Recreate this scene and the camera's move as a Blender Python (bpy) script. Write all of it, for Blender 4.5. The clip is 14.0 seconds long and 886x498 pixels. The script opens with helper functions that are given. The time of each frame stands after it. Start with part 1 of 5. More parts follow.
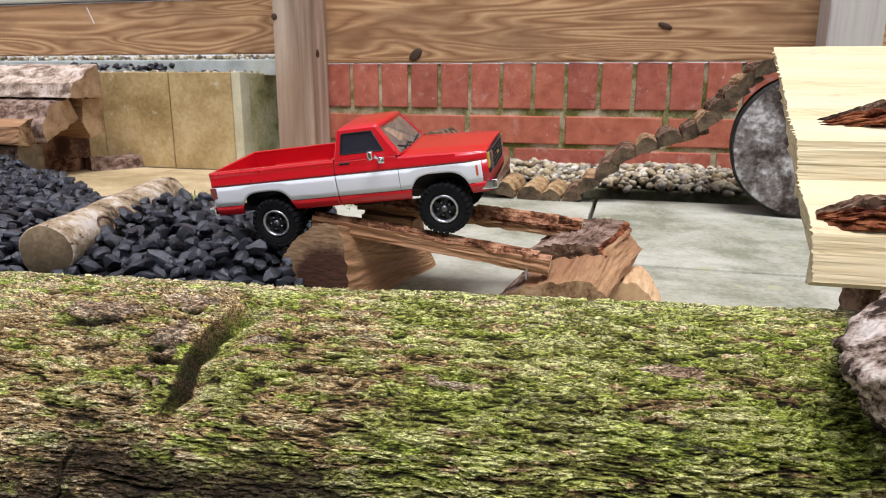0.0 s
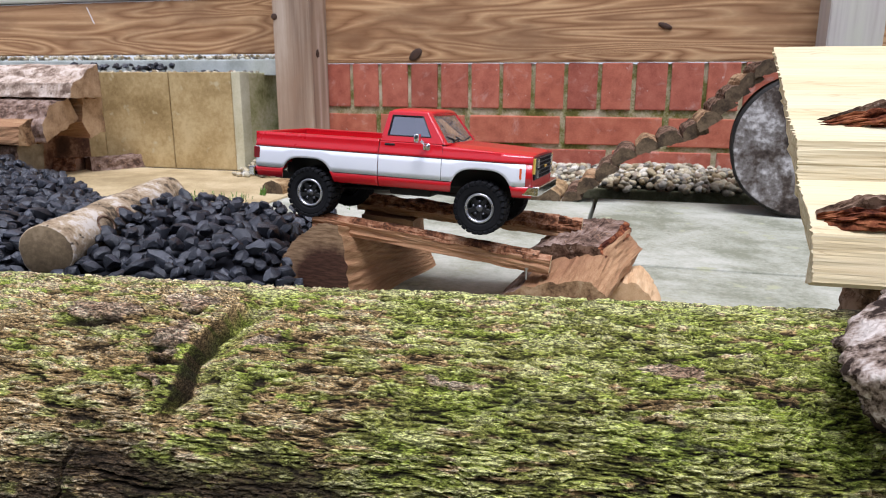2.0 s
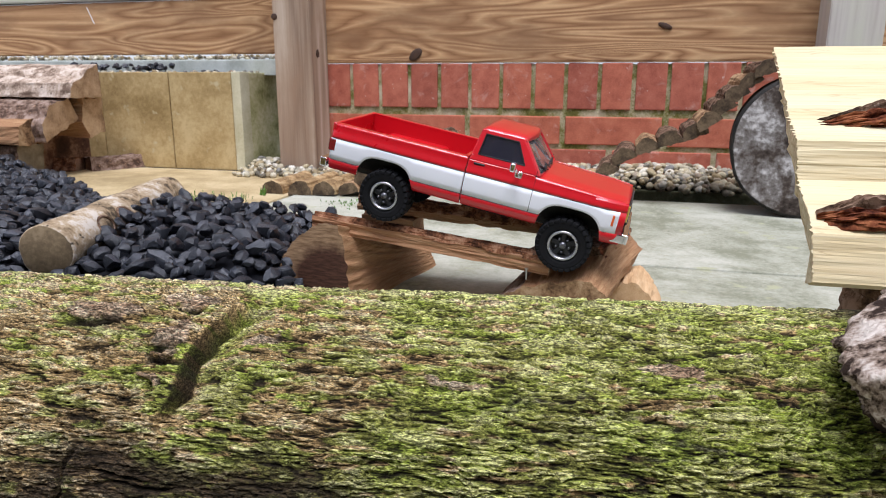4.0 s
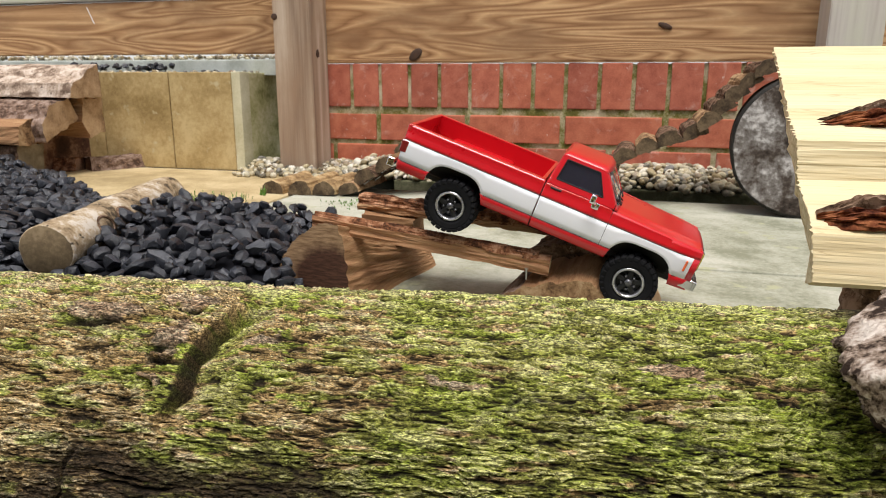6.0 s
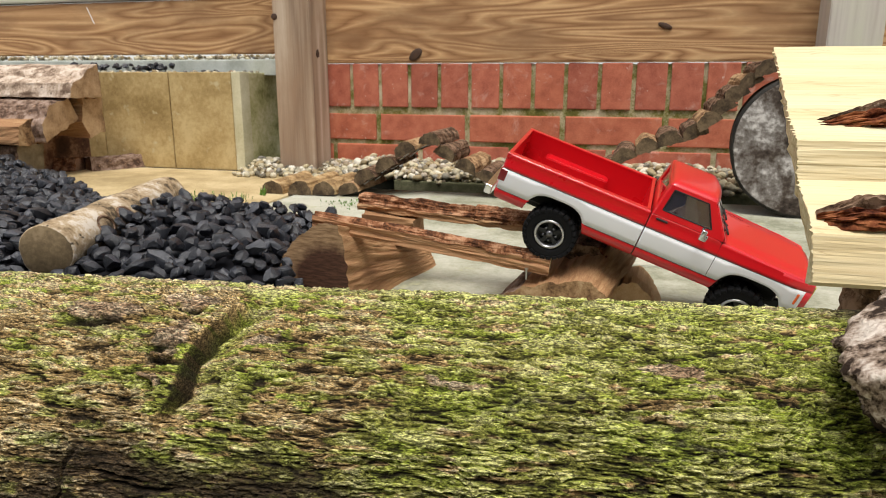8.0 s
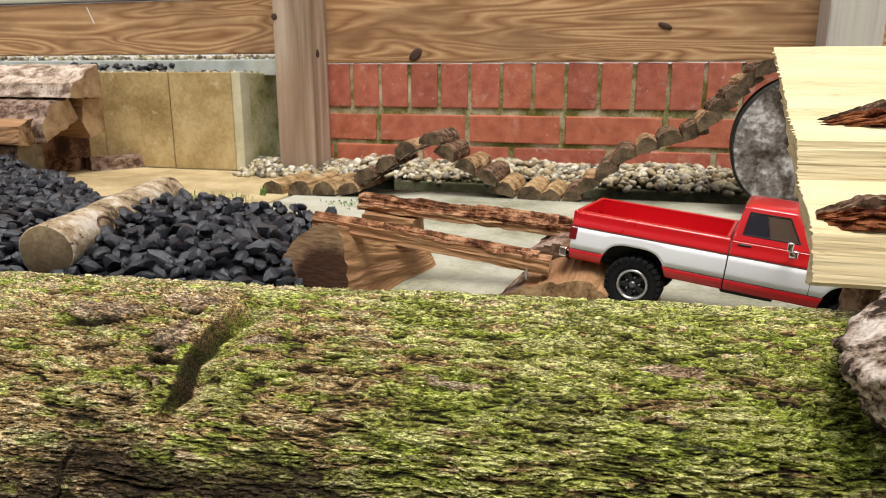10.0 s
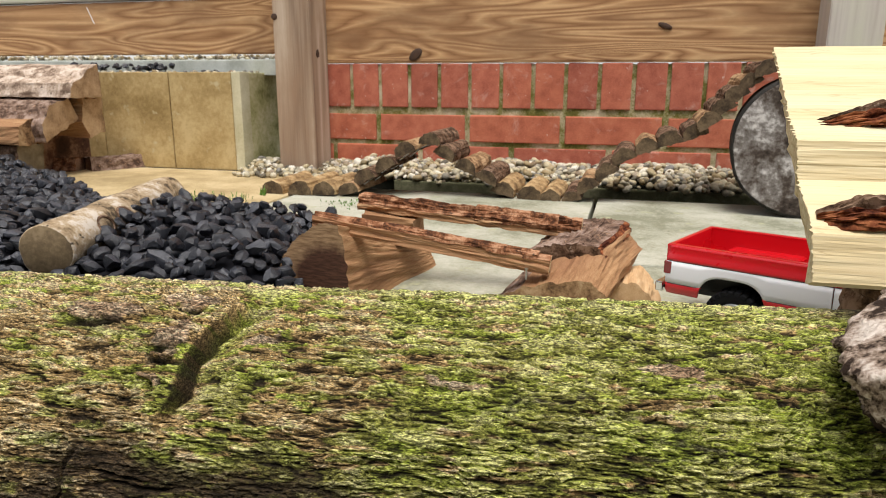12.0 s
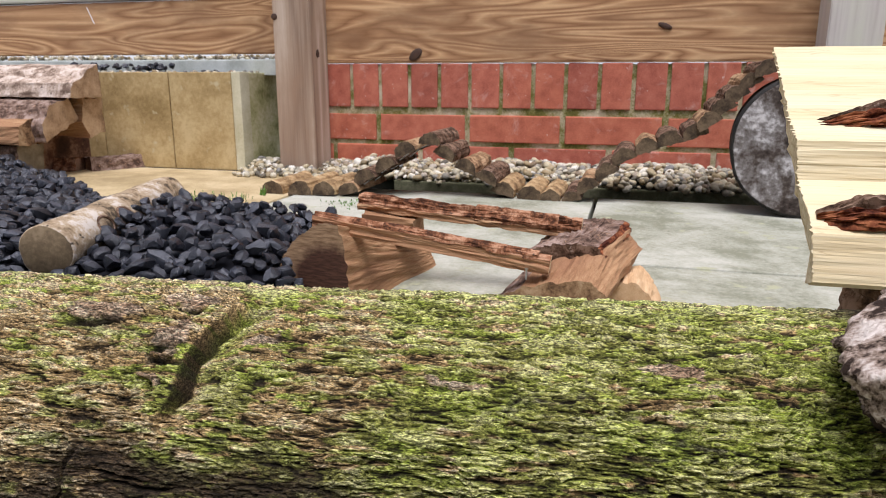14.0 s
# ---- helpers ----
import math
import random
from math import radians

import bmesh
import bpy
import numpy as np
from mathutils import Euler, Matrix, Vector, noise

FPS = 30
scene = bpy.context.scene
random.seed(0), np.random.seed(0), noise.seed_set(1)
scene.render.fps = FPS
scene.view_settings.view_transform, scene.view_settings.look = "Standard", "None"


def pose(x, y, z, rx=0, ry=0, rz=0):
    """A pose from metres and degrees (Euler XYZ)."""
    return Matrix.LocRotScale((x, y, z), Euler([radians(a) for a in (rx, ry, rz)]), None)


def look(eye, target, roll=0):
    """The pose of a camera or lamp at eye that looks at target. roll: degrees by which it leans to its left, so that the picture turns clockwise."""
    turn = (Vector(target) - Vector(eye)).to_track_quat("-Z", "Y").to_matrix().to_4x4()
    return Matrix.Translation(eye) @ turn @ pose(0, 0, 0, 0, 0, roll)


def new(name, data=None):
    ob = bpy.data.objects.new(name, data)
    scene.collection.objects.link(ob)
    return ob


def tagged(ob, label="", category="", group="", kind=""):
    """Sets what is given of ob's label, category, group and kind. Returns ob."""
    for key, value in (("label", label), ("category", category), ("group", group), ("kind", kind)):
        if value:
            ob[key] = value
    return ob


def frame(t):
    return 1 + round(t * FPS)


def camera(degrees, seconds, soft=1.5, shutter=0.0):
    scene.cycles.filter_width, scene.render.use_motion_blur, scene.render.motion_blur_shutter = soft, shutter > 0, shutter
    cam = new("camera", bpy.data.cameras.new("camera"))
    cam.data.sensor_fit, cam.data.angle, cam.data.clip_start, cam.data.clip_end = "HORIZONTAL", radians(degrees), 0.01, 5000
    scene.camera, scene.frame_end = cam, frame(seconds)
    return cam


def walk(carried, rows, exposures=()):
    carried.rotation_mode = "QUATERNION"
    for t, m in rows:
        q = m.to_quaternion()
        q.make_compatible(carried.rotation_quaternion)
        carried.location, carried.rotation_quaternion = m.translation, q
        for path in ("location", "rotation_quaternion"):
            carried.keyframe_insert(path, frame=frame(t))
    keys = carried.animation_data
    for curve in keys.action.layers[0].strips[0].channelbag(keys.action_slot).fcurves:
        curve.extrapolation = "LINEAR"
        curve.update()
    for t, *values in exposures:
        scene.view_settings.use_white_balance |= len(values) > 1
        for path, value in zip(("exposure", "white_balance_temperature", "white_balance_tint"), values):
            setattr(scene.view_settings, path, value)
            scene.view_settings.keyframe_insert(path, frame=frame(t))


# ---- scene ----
# ---------------------------------------------------------------- camera
EYE = (0.6805, -1.6478, 0.226)
cam = camera(65.0, 14.0, soft=0.8)
cam.data.dof.use_dof = True
cam.data.dof.focus_distance = 0.33
cam.data.dof.aperture_fstop = 38.0
VIEW = pose(*EYE, 90 - 13.79, 0, 15.11) @ pose(0, 0, 0, 0, 0, 0.08)
walk(cam, [(0.0, VIEW), (14.0, VIEW)], exposures=[(0.0, 0.31, 5950, 17), (0.5, 0.31, 6000, 17), (1.5, 0.31, 5850, 16), (2.0, 0.31, 5600, 18), (2.5, 0.31, 5400, 19), (3.2, 0.31, 5450, 18), (5.3, 0.31, 6300, 13), (7.0, 0.31, 6500, 11), (8.2, 0.31, 6600, 10), (10.3, 0.31, 6600, 11), (12.0, 0.31, 6550, 12), (13.0, 0.31, 6250, 15), (13.5, 0.31, 6100, 17), (14.0, 0.31, 5900, 19)])

# ---------------------------------------------------------------- daylight
world = bpy.data.worlds.new("overcast_sky")
scene.world = world
world.use_nodes = True
wn = world.node_tree.nodes
sky = wn.new("ShaderNodeTexSky")
sky.sky_type = "NISHITA"
sky.sun_disc = False
sky.sun_elevation = radians(71)
sky.sun_rotation = radians(168)
pale = wn.new("ShaderNodeHueSaturation")
pale.inputs["Saturation"].default_value = 0.22
world.node_tree.links.new(sky.outputs[0], pale.inputs["Color"])
world.node_tree.links.new(pale.outputs[0], wn["Background"].inputs[0])
wn["Background"].inputs[1].default_value = 0.14
sun = new("sun", bpy.data.lights.new("sun", "SUN"))
sun.data.energy = 3.1
sun.data.angle = radians(32)
sun.data.color = (1.0, 0.96, 0.9)
sun.matrix_world = look((0.9, -1.80, 3.4), (0.5, -0.7, 0.0))


# ---------------------------------------------------------------- materials
def ramp(nt, fac, stops):
    r = nt.nodes.new("ShaderNodeValToRGB")
    el = r.color_ramp.elements
    while len(el) < len(stops):
        el.new(0.5)
    for e, (p, c) in zip(el, stops):
        e.position, e.color = p, (*c, 1)
    nt.links.new(fac, r.inputs[0])
    return r.outputs[0]


def noise_tex(nt, vec, scale, detail=4.0, rough=0.55, dist=0.0):
    n = nt.nodes.new("ShaderNodeTexNoise")
    n.inputs["Scale"].default_value = scale
    n.inputs["Detail"].default_value = detail
    n.inputs["Roughness"].default_value = rough
    n.inputs["Distortion"].default_value = dist
    nt.links.new(vec, n.inputs["Vector"])
    return n.outputs["Fac"]


def mapped(nt, scale=(1, 1, 1), jitter=False):
    tc = nt.nodes.new("ShaderNodeTexCoord")
    out = tc.outputs["Object"]
    if jitter:
        info = nt.nodes.new("ShaderNodeObjectInfo")
        mul = nt.nodes.new("ShaderNodeMath")
        mul.operation = "MULTIPLY"
        mul.inputs[1].default_value = 7.3
        nt.links.new(info.outputs["Random"], mul.inputs[0])
        add = nt.nodes.new("ShaderNodeVectorMath")
        nt.links.new(out, add.inputs[0])
        nt.links.new(mul.outputs[0], add.inputs[1])
        out = add.outputs[0]
    m = nt.nodes.new("ShaderNodeMapping")
    m.inputs["Scale"].default_value = scale
    nt.links.new(out, m.inputs["Vector"])
    return m.outputs[0]


def mixc(nt, fac, a, b, mode="MIX"):
    m = nt.nodes.new("ShaderNodeMix")
    m.data_type, m.blend_type = "RGBA", mode
    for sock, v in ((m.inputs[0], fac), (m.inputs[6], a), (m.inputs[7], b)):
        if isinstance(v, (int, float)):
            sock.default_value = v
        elif isinstance(v, tuple):
            sock.default_value = (*v, 1)
        else:
            nt.links.new(v, sock)
    return m.outputs[2]


def math2(nt, op, a, b):
    m = nt.nodes.new("ShaderNodeMath")
    m.operation = op
    for i, v in enumerate((a, b)):
        if isinstance(v, (int, float)):
            m.inputs[i].default_value = v
        else:
            nt.links.new(v, m.inputs[i])
    return m.outputs[0]


def base(name, rough=0.7, metal=0.0, spec=0.5):
    m = bpy.data.materials.new(name)
    m.use_nodes = True
    b = m.node_tree.nodes["Principled BSDF"]
    b.inputs["Roughness"].default_value = rough
    b.inputs["Metallic"].default_value = metal
    b.inputs["Specular IOR Level"].default_value = spec
    return m, m.node_tree, b


def bump(nt, b, height, strength, distance):
    n = nt.nodes.new("ShaderNodeBump")
    n.inputs["Strength"].default_value = strength
    n.inputs["Distance"].default_value = distance
    nt.links.new(height, n.inputs["Height"])
    nt.links.new(n.outputs[0], b.inputs["Normal"])


def plain(name, col, rough=0.5, metal=0.0, spec=0.5, coat=0.0, vary=0.0, scale=60.0):
    m, nt, b = base(name, rough, metal, spec)
    b.inputs["Base Color"].default_value = (*col, 1)
    b.inputs["Coat Weight"].default_value = coat
    b.inputs["Coat Roughness"].default_value = 0.08
    if vary:
        f = noise_tex(nt, mapped(nt), scale, 5)
        lo = tuple(c * (1 - vary) for c in col)
        hi = tuple(min(1, c * (1 + vary)) for c in col)
        nt.links.new(ramp(nt, f, [(0.3, lo), (0.7, hi)]), b.inputs["Base Color"])
        r = nt.nodes.new("ShaderNodeMapRange")
        r.inputs["To Min"].default_value = max(0, rough - 0.12)
        r.inputs["To Max"].default_value = min(1, rough + 0.12)
        nt.links.new(f, r.inputs["Value"])
        nt.links.new(r.outputs[0], b.inputs["Roughness"])
    return m


def timber(name, dark, mid, light, grain=(2.0, 30.0, 30.0), rings=6.0, rough=0.75, stain=None, relief=0.0006, jitter=True):
    """Wood with its grain along the object's x axis: rings warped by noise, fine fibres and stains."""
    m, nt, b = base(name, rough, 0, 0.3)
    v = mapped(nt, grain, jitter)
    big = noise_tex(nt, v, rings * 0.12, 2, 0.5, 0.6)
    wav = math2(nt, "MULTIPLY", big, rings * 3.0)
    wav = math2(nt, "FRACT", wav, 0.0)
    wav = math2(nt, "PINGPONG", wav, 0.5)
    fib = noise_tex(nt, mapped(nt, (grain[0] * 3, grain[1] * 8, grain[2] * 8), jitter), 1.0, 6, 0.7)
    if rings:
        f = math2(nt, "ADD", math2(nt, "MULTIPLY", wav, 0.95), math2(nt, "MULTIPLY", fib, 0.53))
    else:
        wide = noise_tex(nt, mapped(nt, (grain[0] * 1.5, grain[1] * 1.6, grain[2] * 1.6), jitter), 1.0, 4, 0.6, 0.3)
        f = math2(nt, "ADD", math2(nt, "MULTIPLY", wide, 0.55), math2(nt, "MULTIPLY", fib, 0.55))
    col = ramp(nt, f, [(0.22, dark), (0.5, mid), (0.8, light)])
    if stain:
        s = noise_tex(nt, mapped(nt, (3, 9, 9), jitter), 1.3, 5, 0.65)
        col = mixc(nt, ramp(nt, s, [(0.45, (0, 0, 0)), (0.68, (0.8, 0.8, 0.8))]), col, stain)
    nt.links.new(col, b.inputs["Base Color"])
    bump(nt, b, f, 0.6, relief)
    return m


def fresh_wood(name):
    """Newly split wood: pale, silky, with thin dark fibre lines along x."""
    m, nt, b = base(name, 0.7, 0, 0.3)
    wide = noise_tex(nt, mapped(nt, (5, 60, 60)), 1.0, 4, 0.55, 0.2)
    fib = noise_tex(nt, mapped(nt, (14, 900, 900)), 1.0, 5, 0.7)
    f = math2(nt, "ADD", math2(nt, "MULTIPLY", wide, 0.6), math2(nt, "MULTIPLY", fib, 0.4))
    col = ramp(nt, f, [(0.34, (0.64, 0.50, 0.26)), (0.5, (0.72, 0.60, 0.36)), (0.66, (0.77, 0.68, 0.45))])
    for sc, lo, mul in ((120, 0.008, 0.40), (260, 0.008, 0.25)):
        ln = noise_tex(nt, mapped(nt, (7, sc, sc)), 1.0, 3, 0.5, 0.3)
        line = ramp(nt, ln, [(0.45 - lo, (0, 0, 0)), (0.448, (1, 1, 1)), (0.452, (1, 1, 1)), (0.45 + lo, (0, 0, 0))])
        gap = ramp(nt, noise_tex(nt, mapped(nt, (22, 90, 90)), 1.0, 3, 0.6), [(0.44, (0, 0, 0)), (0.56, (mul, mul, mul))])
        col = mixc(nt, math2(nt, "MULTIPLY", line, gap), col, (0.34, 0.20, 0.085))
    blush = noise_tex(nt, mapped(nt, (6, 34, 34)), 1.0, 4, 0.6)
    col = mixc(nt, ramp(nt, blush, [(0.56, (0, 0, 0)), (0.72, (0.35, 0.35, 0.35))]), col, (0.60, 0.40, 0.22))
    nt.links.new(col, b.inputs["Base Color"])
    bump(nt, b, f, 0.6, 0.0005)
    return m


def patchy(name, cols, scale=20.0, fine=180.0, rough=0.85, relief=0.001, jitter=True, spec=0.3, spots=None, spread=0.32):
    """Stone, earth and mortar: two scales of noise between the colours."""
    m, nt, b = base(name, rough, 0, spec)
    v = mapped(nt, (1, 1, 1), jitter)
    a = noise_tex(nt, v, scale, 5, 0.6, 0.3)
    c = noise_tex(nt, v, fine, 4, 0.7)
    f = math2(nt, "ADD", math2(nt, "MULTIPLY", a, 0.7), math2(nt, "MULTIPLY", c, 0.3))
    n = len(cols)
    col = ramp(nt, f, [(0.5 - spread / 2 + spread * i / max(1, n - 1), k) for i, k in enumerate(cols)])
    if spots:
        s = noise_tex(nt, v, scale * 3.1, 3, 0.6)
        col = mixc(nt, ramp(nt, s, [(0.62, (0, 0, 0)), (0.70, (1, 1, 1))]), col, spots)
    nt.links.new(col, b.inputs["Base Color"])
    bump(nt, b, f, 0.7, relief)
    return m


def island(name, stops, rough=0.7, scale=150.0, relief=0.0008, spec=0.4):
    """Loose stones: each island has a colour of its own."""
    m, nt, b = base(name, rough, 0, spec)
    g = nt.nodes.new("ShaderNodeNewGeometry")
    c = ramp(nt, g.outputs["Random Per Island"], stops)
    f = noise_tex(nt, mapped(nt), scale, 5, 0.65)
    col = mixc(nt, 0.55, c, ramp(nt, f, [(0.3, (0.35, 0.35, 0.35)), (0.7, (1, 1, 1))]), "MULTIPLY")
    nt.links.new(col, b.inputs["Base Color"])
    bump(nt, b, f, 0.5, relief)
    return m


def mossy_bark():
    """Bark and moss; the mesh carries lift (relief and painted shade), moss (cover), damp (rot and underside shade) and
    plate (bare bark).
    """
    m, nt, b = base("mossy_bark", 0.9, 0, 0.2)

    def attr(name):
        at = nt.nodes.new("ShaderNodeAttribute")
        at.attribute_name = name
        return at.outputs["Fac"]

    def mask(fac, lo, hi, top=1.0):
        return ramp(nt, fac, [(lo, (0, 0, 0)), (hi, (top, top, top))])

    lift, cover, rot_shade, plate = attr("lift"), attr("moss"), attr("damp_shade"), attr("plate")
    long = mapped(nt, (0.30, 1, 1))
    fine = noise_tex(nt, mapped(nt, (0.55, 1, 1)), 1000, 5, 0.7)
    mid = noise_tex(nt, long, 240, 5, 0.65, 0.5)
    big = noise_tex(nt, mapped(nt, (0.5, 1, 1)), 55, 6, 0.7)
    # lift adds painted shading to the tone: hollows darker, raised scales lighter
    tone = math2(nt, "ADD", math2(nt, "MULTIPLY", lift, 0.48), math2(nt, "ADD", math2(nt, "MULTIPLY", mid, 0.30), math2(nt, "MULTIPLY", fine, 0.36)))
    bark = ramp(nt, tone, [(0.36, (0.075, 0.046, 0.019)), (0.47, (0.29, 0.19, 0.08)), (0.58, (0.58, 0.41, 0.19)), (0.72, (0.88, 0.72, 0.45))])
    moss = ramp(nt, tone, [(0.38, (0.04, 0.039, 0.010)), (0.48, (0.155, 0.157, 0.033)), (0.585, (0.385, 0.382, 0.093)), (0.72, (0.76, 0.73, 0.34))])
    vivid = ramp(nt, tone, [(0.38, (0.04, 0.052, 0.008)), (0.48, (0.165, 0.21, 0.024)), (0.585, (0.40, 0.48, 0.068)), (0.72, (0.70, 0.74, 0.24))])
    moss = mixc(nt, mask(big, 0.45, 0.62, 0.95), moss, vivid)
    col = mixc(nt, mask(cover, 0.2, 0.8), bark, moss)
    # pale dry scales and lichen
    dry = noise_tex(nt, mapped(nt, (0.26, 1, 1)), 88, 5, 0.65, 0.4)
    col = mixc(nt, math2(nt, "MULTIPLY", mask(dry, 0.60, 0.68, 0.7), mask(fine, 0.40, 0.6)), col, (0.56, 0.51, 0.34))
    # bare pinkish plates of bark
    pink = ramp(nt, math2(nt, "ADD", math2(nt, "MULTIPLY", mid, 0.6), math2(nt, "MULTIPLY", fine, 0.4)), [(0.36, (0.20, 0.12, 0.075)), (0.47, (0.50, 0.345, 0.225)), (0.60, (0.80, 0.66, 0.48))])
    col = mixc(nt, mask(math2(nt, "ADD", plate, math2(nt, "MULTIPLY", math2(nt, "SUBTRACT", mid, 0.5), 1.2)), 0.40, 0.62), col, pink)
    # damp rotten bark, and shade painted low on the log
    col = mixc(nt, math2(nt, "MULTIPLY", rot_shade, mask(mid, 0.30, 0.48, 0.95)), col, (0.055, 0.036, 0.022))
    # dark crevices: bare bark with their shade painted in
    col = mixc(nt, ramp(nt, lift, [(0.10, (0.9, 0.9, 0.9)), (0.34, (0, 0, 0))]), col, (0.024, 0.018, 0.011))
    # thin dark gaps between the scales, painted in as shade
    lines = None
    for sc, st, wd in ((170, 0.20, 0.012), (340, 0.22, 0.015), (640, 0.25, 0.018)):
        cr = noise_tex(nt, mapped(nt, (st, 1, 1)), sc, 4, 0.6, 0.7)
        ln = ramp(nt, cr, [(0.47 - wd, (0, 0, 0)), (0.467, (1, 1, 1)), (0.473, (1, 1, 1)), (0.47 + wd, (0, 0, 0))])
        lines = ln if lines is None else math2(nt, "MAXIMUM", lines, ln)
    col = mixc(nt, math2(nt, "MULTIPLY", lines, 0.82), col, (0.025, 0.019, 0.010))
    speck = noise_tex(nt, mapped(nt, (0.34, 1, 1)), 1500, 4, 0.72)
    col = mixc(nt, 1.0, col, ramp(nt, speck, [(0.37, (0.30, 0.29, 0.27)), (0.48, (1.02, 1.02, 0.98)), (0.60, (1.95, 1.92, 1.8))]), "MULTIPLY")
    nt.links.new(col, b.inputs["Base Color"])
    bump(nt, b, math2(nt, "ADD", math2(nt, "MULTIPLY", fine, 0.6), math2(nt, "ADD", mid, math2(nt, "SUBTRACT", math2(nt, "MULTIPLY", speck, 0.5), math2(nt, "MULTIPLY", lines, 0.4)))), 1.0, 0.0022)
    return m


def brick_mat():
    m, nt, b = base("red_brick", 0.85, 0, 0.25)
    info = nt.nodes.new("ShaderNodeObjectInfo")
    v = mapped(nt, (1, 1, 1), True)
    f = noise_tex(nt, v, 35, 5, 0.6)
    g = noise_tex(nt, v, 400, 4, 0.7)
    c = ramp(nt, math2(nt, "ADD", math2(nt, "MULTIPLY", f, 0.6), math2(nt, "MULTIPLY", g, 0.4)),
             [(0.3, (0.30, 0.082, 0.052)), (0.52, (0.50, 0.152, 0.093)), (0.72, (0.60, 0.23, 0.145))])
    tint = ramp(nt, info.outputs["Random"], [(0, (0.8, 0.78, 0.8)), (0.5, (1, 1, 1)), (1, (1.0, 1.0, 0.9))])
    c = mixc(nt, 1.0, c, tint, "MULTIPLY")
    bloom = noise_tex(nt, v, 22, 4, 0.7, 0.8)
    c = mixc(nt, ramp(nt, bloom, [(0.58, (0, 0, 0)), (0.74, (0.5, 0.5, 0.5))]), c, (0.66, 0.46, 0.38))
    fleck = noise_tex(nt, v, 130, 2, 0.5)
    c = mixc(nt, ramp(nt, fleck, [(0.72, (0, 0, 0)), (0.76, (0.7, 0.7, 0.7))]), c, (0.72, 0.62, 0.52))
    nt.links.new(c, b.inputs["Base Color"])
    bump(nt, b, math2(nt, "ADD", f, g), 0.5, 0.001)
    return m


def heart_end():
    """Cut end of the prop log: dark red heartwood under tan sapwood, with saw marks."""
    m, nt, b = base("heartwood_end", 0.75, 0, 0.3)
    v = mapped(nt)
    dist = nt.nodes.new("ShaderNodeVectorMath")
    dist.operation = "DISTANCE"
    nt.links.new(v, dist.inputs[0])
    dist.inputs[1].default_value = (0.0, -0.006, 0.020)
    wob = noise_tex(nt, v, 60, 4, 0.6, 0.4)
    d = math2(nt, "ADD", dist.outputs["Value"], math2(nt, "MULTIPLY", wob, 0.02))
    grain = noise_tex(nt, mapped(nt, (40, 60, 420)), 1.0, 4, 0.6)
    dark = ramp(nt, grain, [(0.35, (0.035, 0.014, 0.008)), (0.65, (0.10, 0.045, 0.025))])
    tan = ramp(nt, grain, [(0.35, (0.19, 0.11, 0.055)), (0.65, (0.40, 0.26, 0.145))])
    col = mixc(nt, ramp(nt, math2(nt, "MULTIPLY", d, 10.0), [(0.50, (0, 0, 0)), (0.62, (1, 1, 1))]), dark, tan)
    nt.links.new(col, b.inputs["Base Color"])
    bump(nt, b, grain, 0.5, 0.0006)
    return m


def glass(name, tint, rough=0.02):
    m, nt, b = base(name, rough, 0, 0.6)
    b.inputs["Base Color"].default_value = (*tint, 1)
    b.inputs["Transmission Weight"].default_value = 0.85
    b.inputs["IOR"].default_value = 1.55
    b.inputs["Coat Weight"].default_value = 1.0
    b.inputs["Coat IOR"].default_value = 2.9
    return m


M_BRICK = brick_mat()
M_MORTAR = patchy("mortar", [(0.07, 0.075, 0.014), (0.19, 0.18, 0.05), (0.50, 0.44, 0.28), (0.66, 0.59, 0.43)], 14, 300, 0.95, 0.0015, False, 0.15)
M_BOARD = timber("fence_board", (0.25, 0.12, 0.05), (0.47, 0.265, 0.125), (0.68, 0.44, 0.225), (1.6, 15, 15), 6, 0.8, (0.27, 0.145, 0.07))
M_POST = timber("fence_post", (0.23, 0.155, 0.105), (0.44, 0.33, 0.235), (0.63, 0.52, 0.41), (1.6, 22, 22), 2, 0.85, (0.34, 0.22, 0.14))
M_POST2 = timber("pale_post", (0.36, 0.29, 0.24), (0.52, 0.47, 0.42), (0.66, 0.62, 0.54), (1.6, 26, 26), 0, 0.85, (0.55, 0.55, 0.42))
M_RENDER = patchy("dull_render", [(0.07, 0.068, 0.065), (0.11, 0.107, 0.10), (0.15, 0.145, 0.135)], 3, 60, 0.9, 0.001, False)
M_KNOT = plain("knot", (0.06, 0.03, 0.016), 0.8, vary=0.4)
M_SLAB = patchy("paving_stone", [(0.21, 0.215, 0.145), (0.36, 0.36, 0.275), (0.48, 0.475, 0.39)], 9, 160, 0.7, 0.0012, True, 0.4, (0.38, 0.38, 0.24), spread=0.22)
M_SLAB_TAN = patchy("sandstone_paving", [(0.30, 0.225, 0.11), (0.44, 0.34, 0.18), (0.56, 0.45, 0.26)], 9, 160, 0.75, 0.0012, spread=0.24)
M_SOIL = patchy("dark_soil", [(0.008, 0.008, 0.005), (0.018, 0.018, 0.011), (0.04, 0.038, 0.024)], 20, 200, 0.95, 0.003, False)
M_GROUND = patchy("garden_ground", [(0.05, 0.05, 0.03), (0.10, 0.095, 0.065), (0.17, 0.16, 0.12)], 1.5, 30, 0.95, 0.003, False)
M_PLANTER = patchy("sandstone_slab", [(0.29, 0.20, 0.078), (0.45, 0.325, 0.145), (0.58, 0.45, 0.23)], 7, 110, 0.85, 0.0015, True, 0.25, (0.56, 0.48, 0.29), spread=0.24)
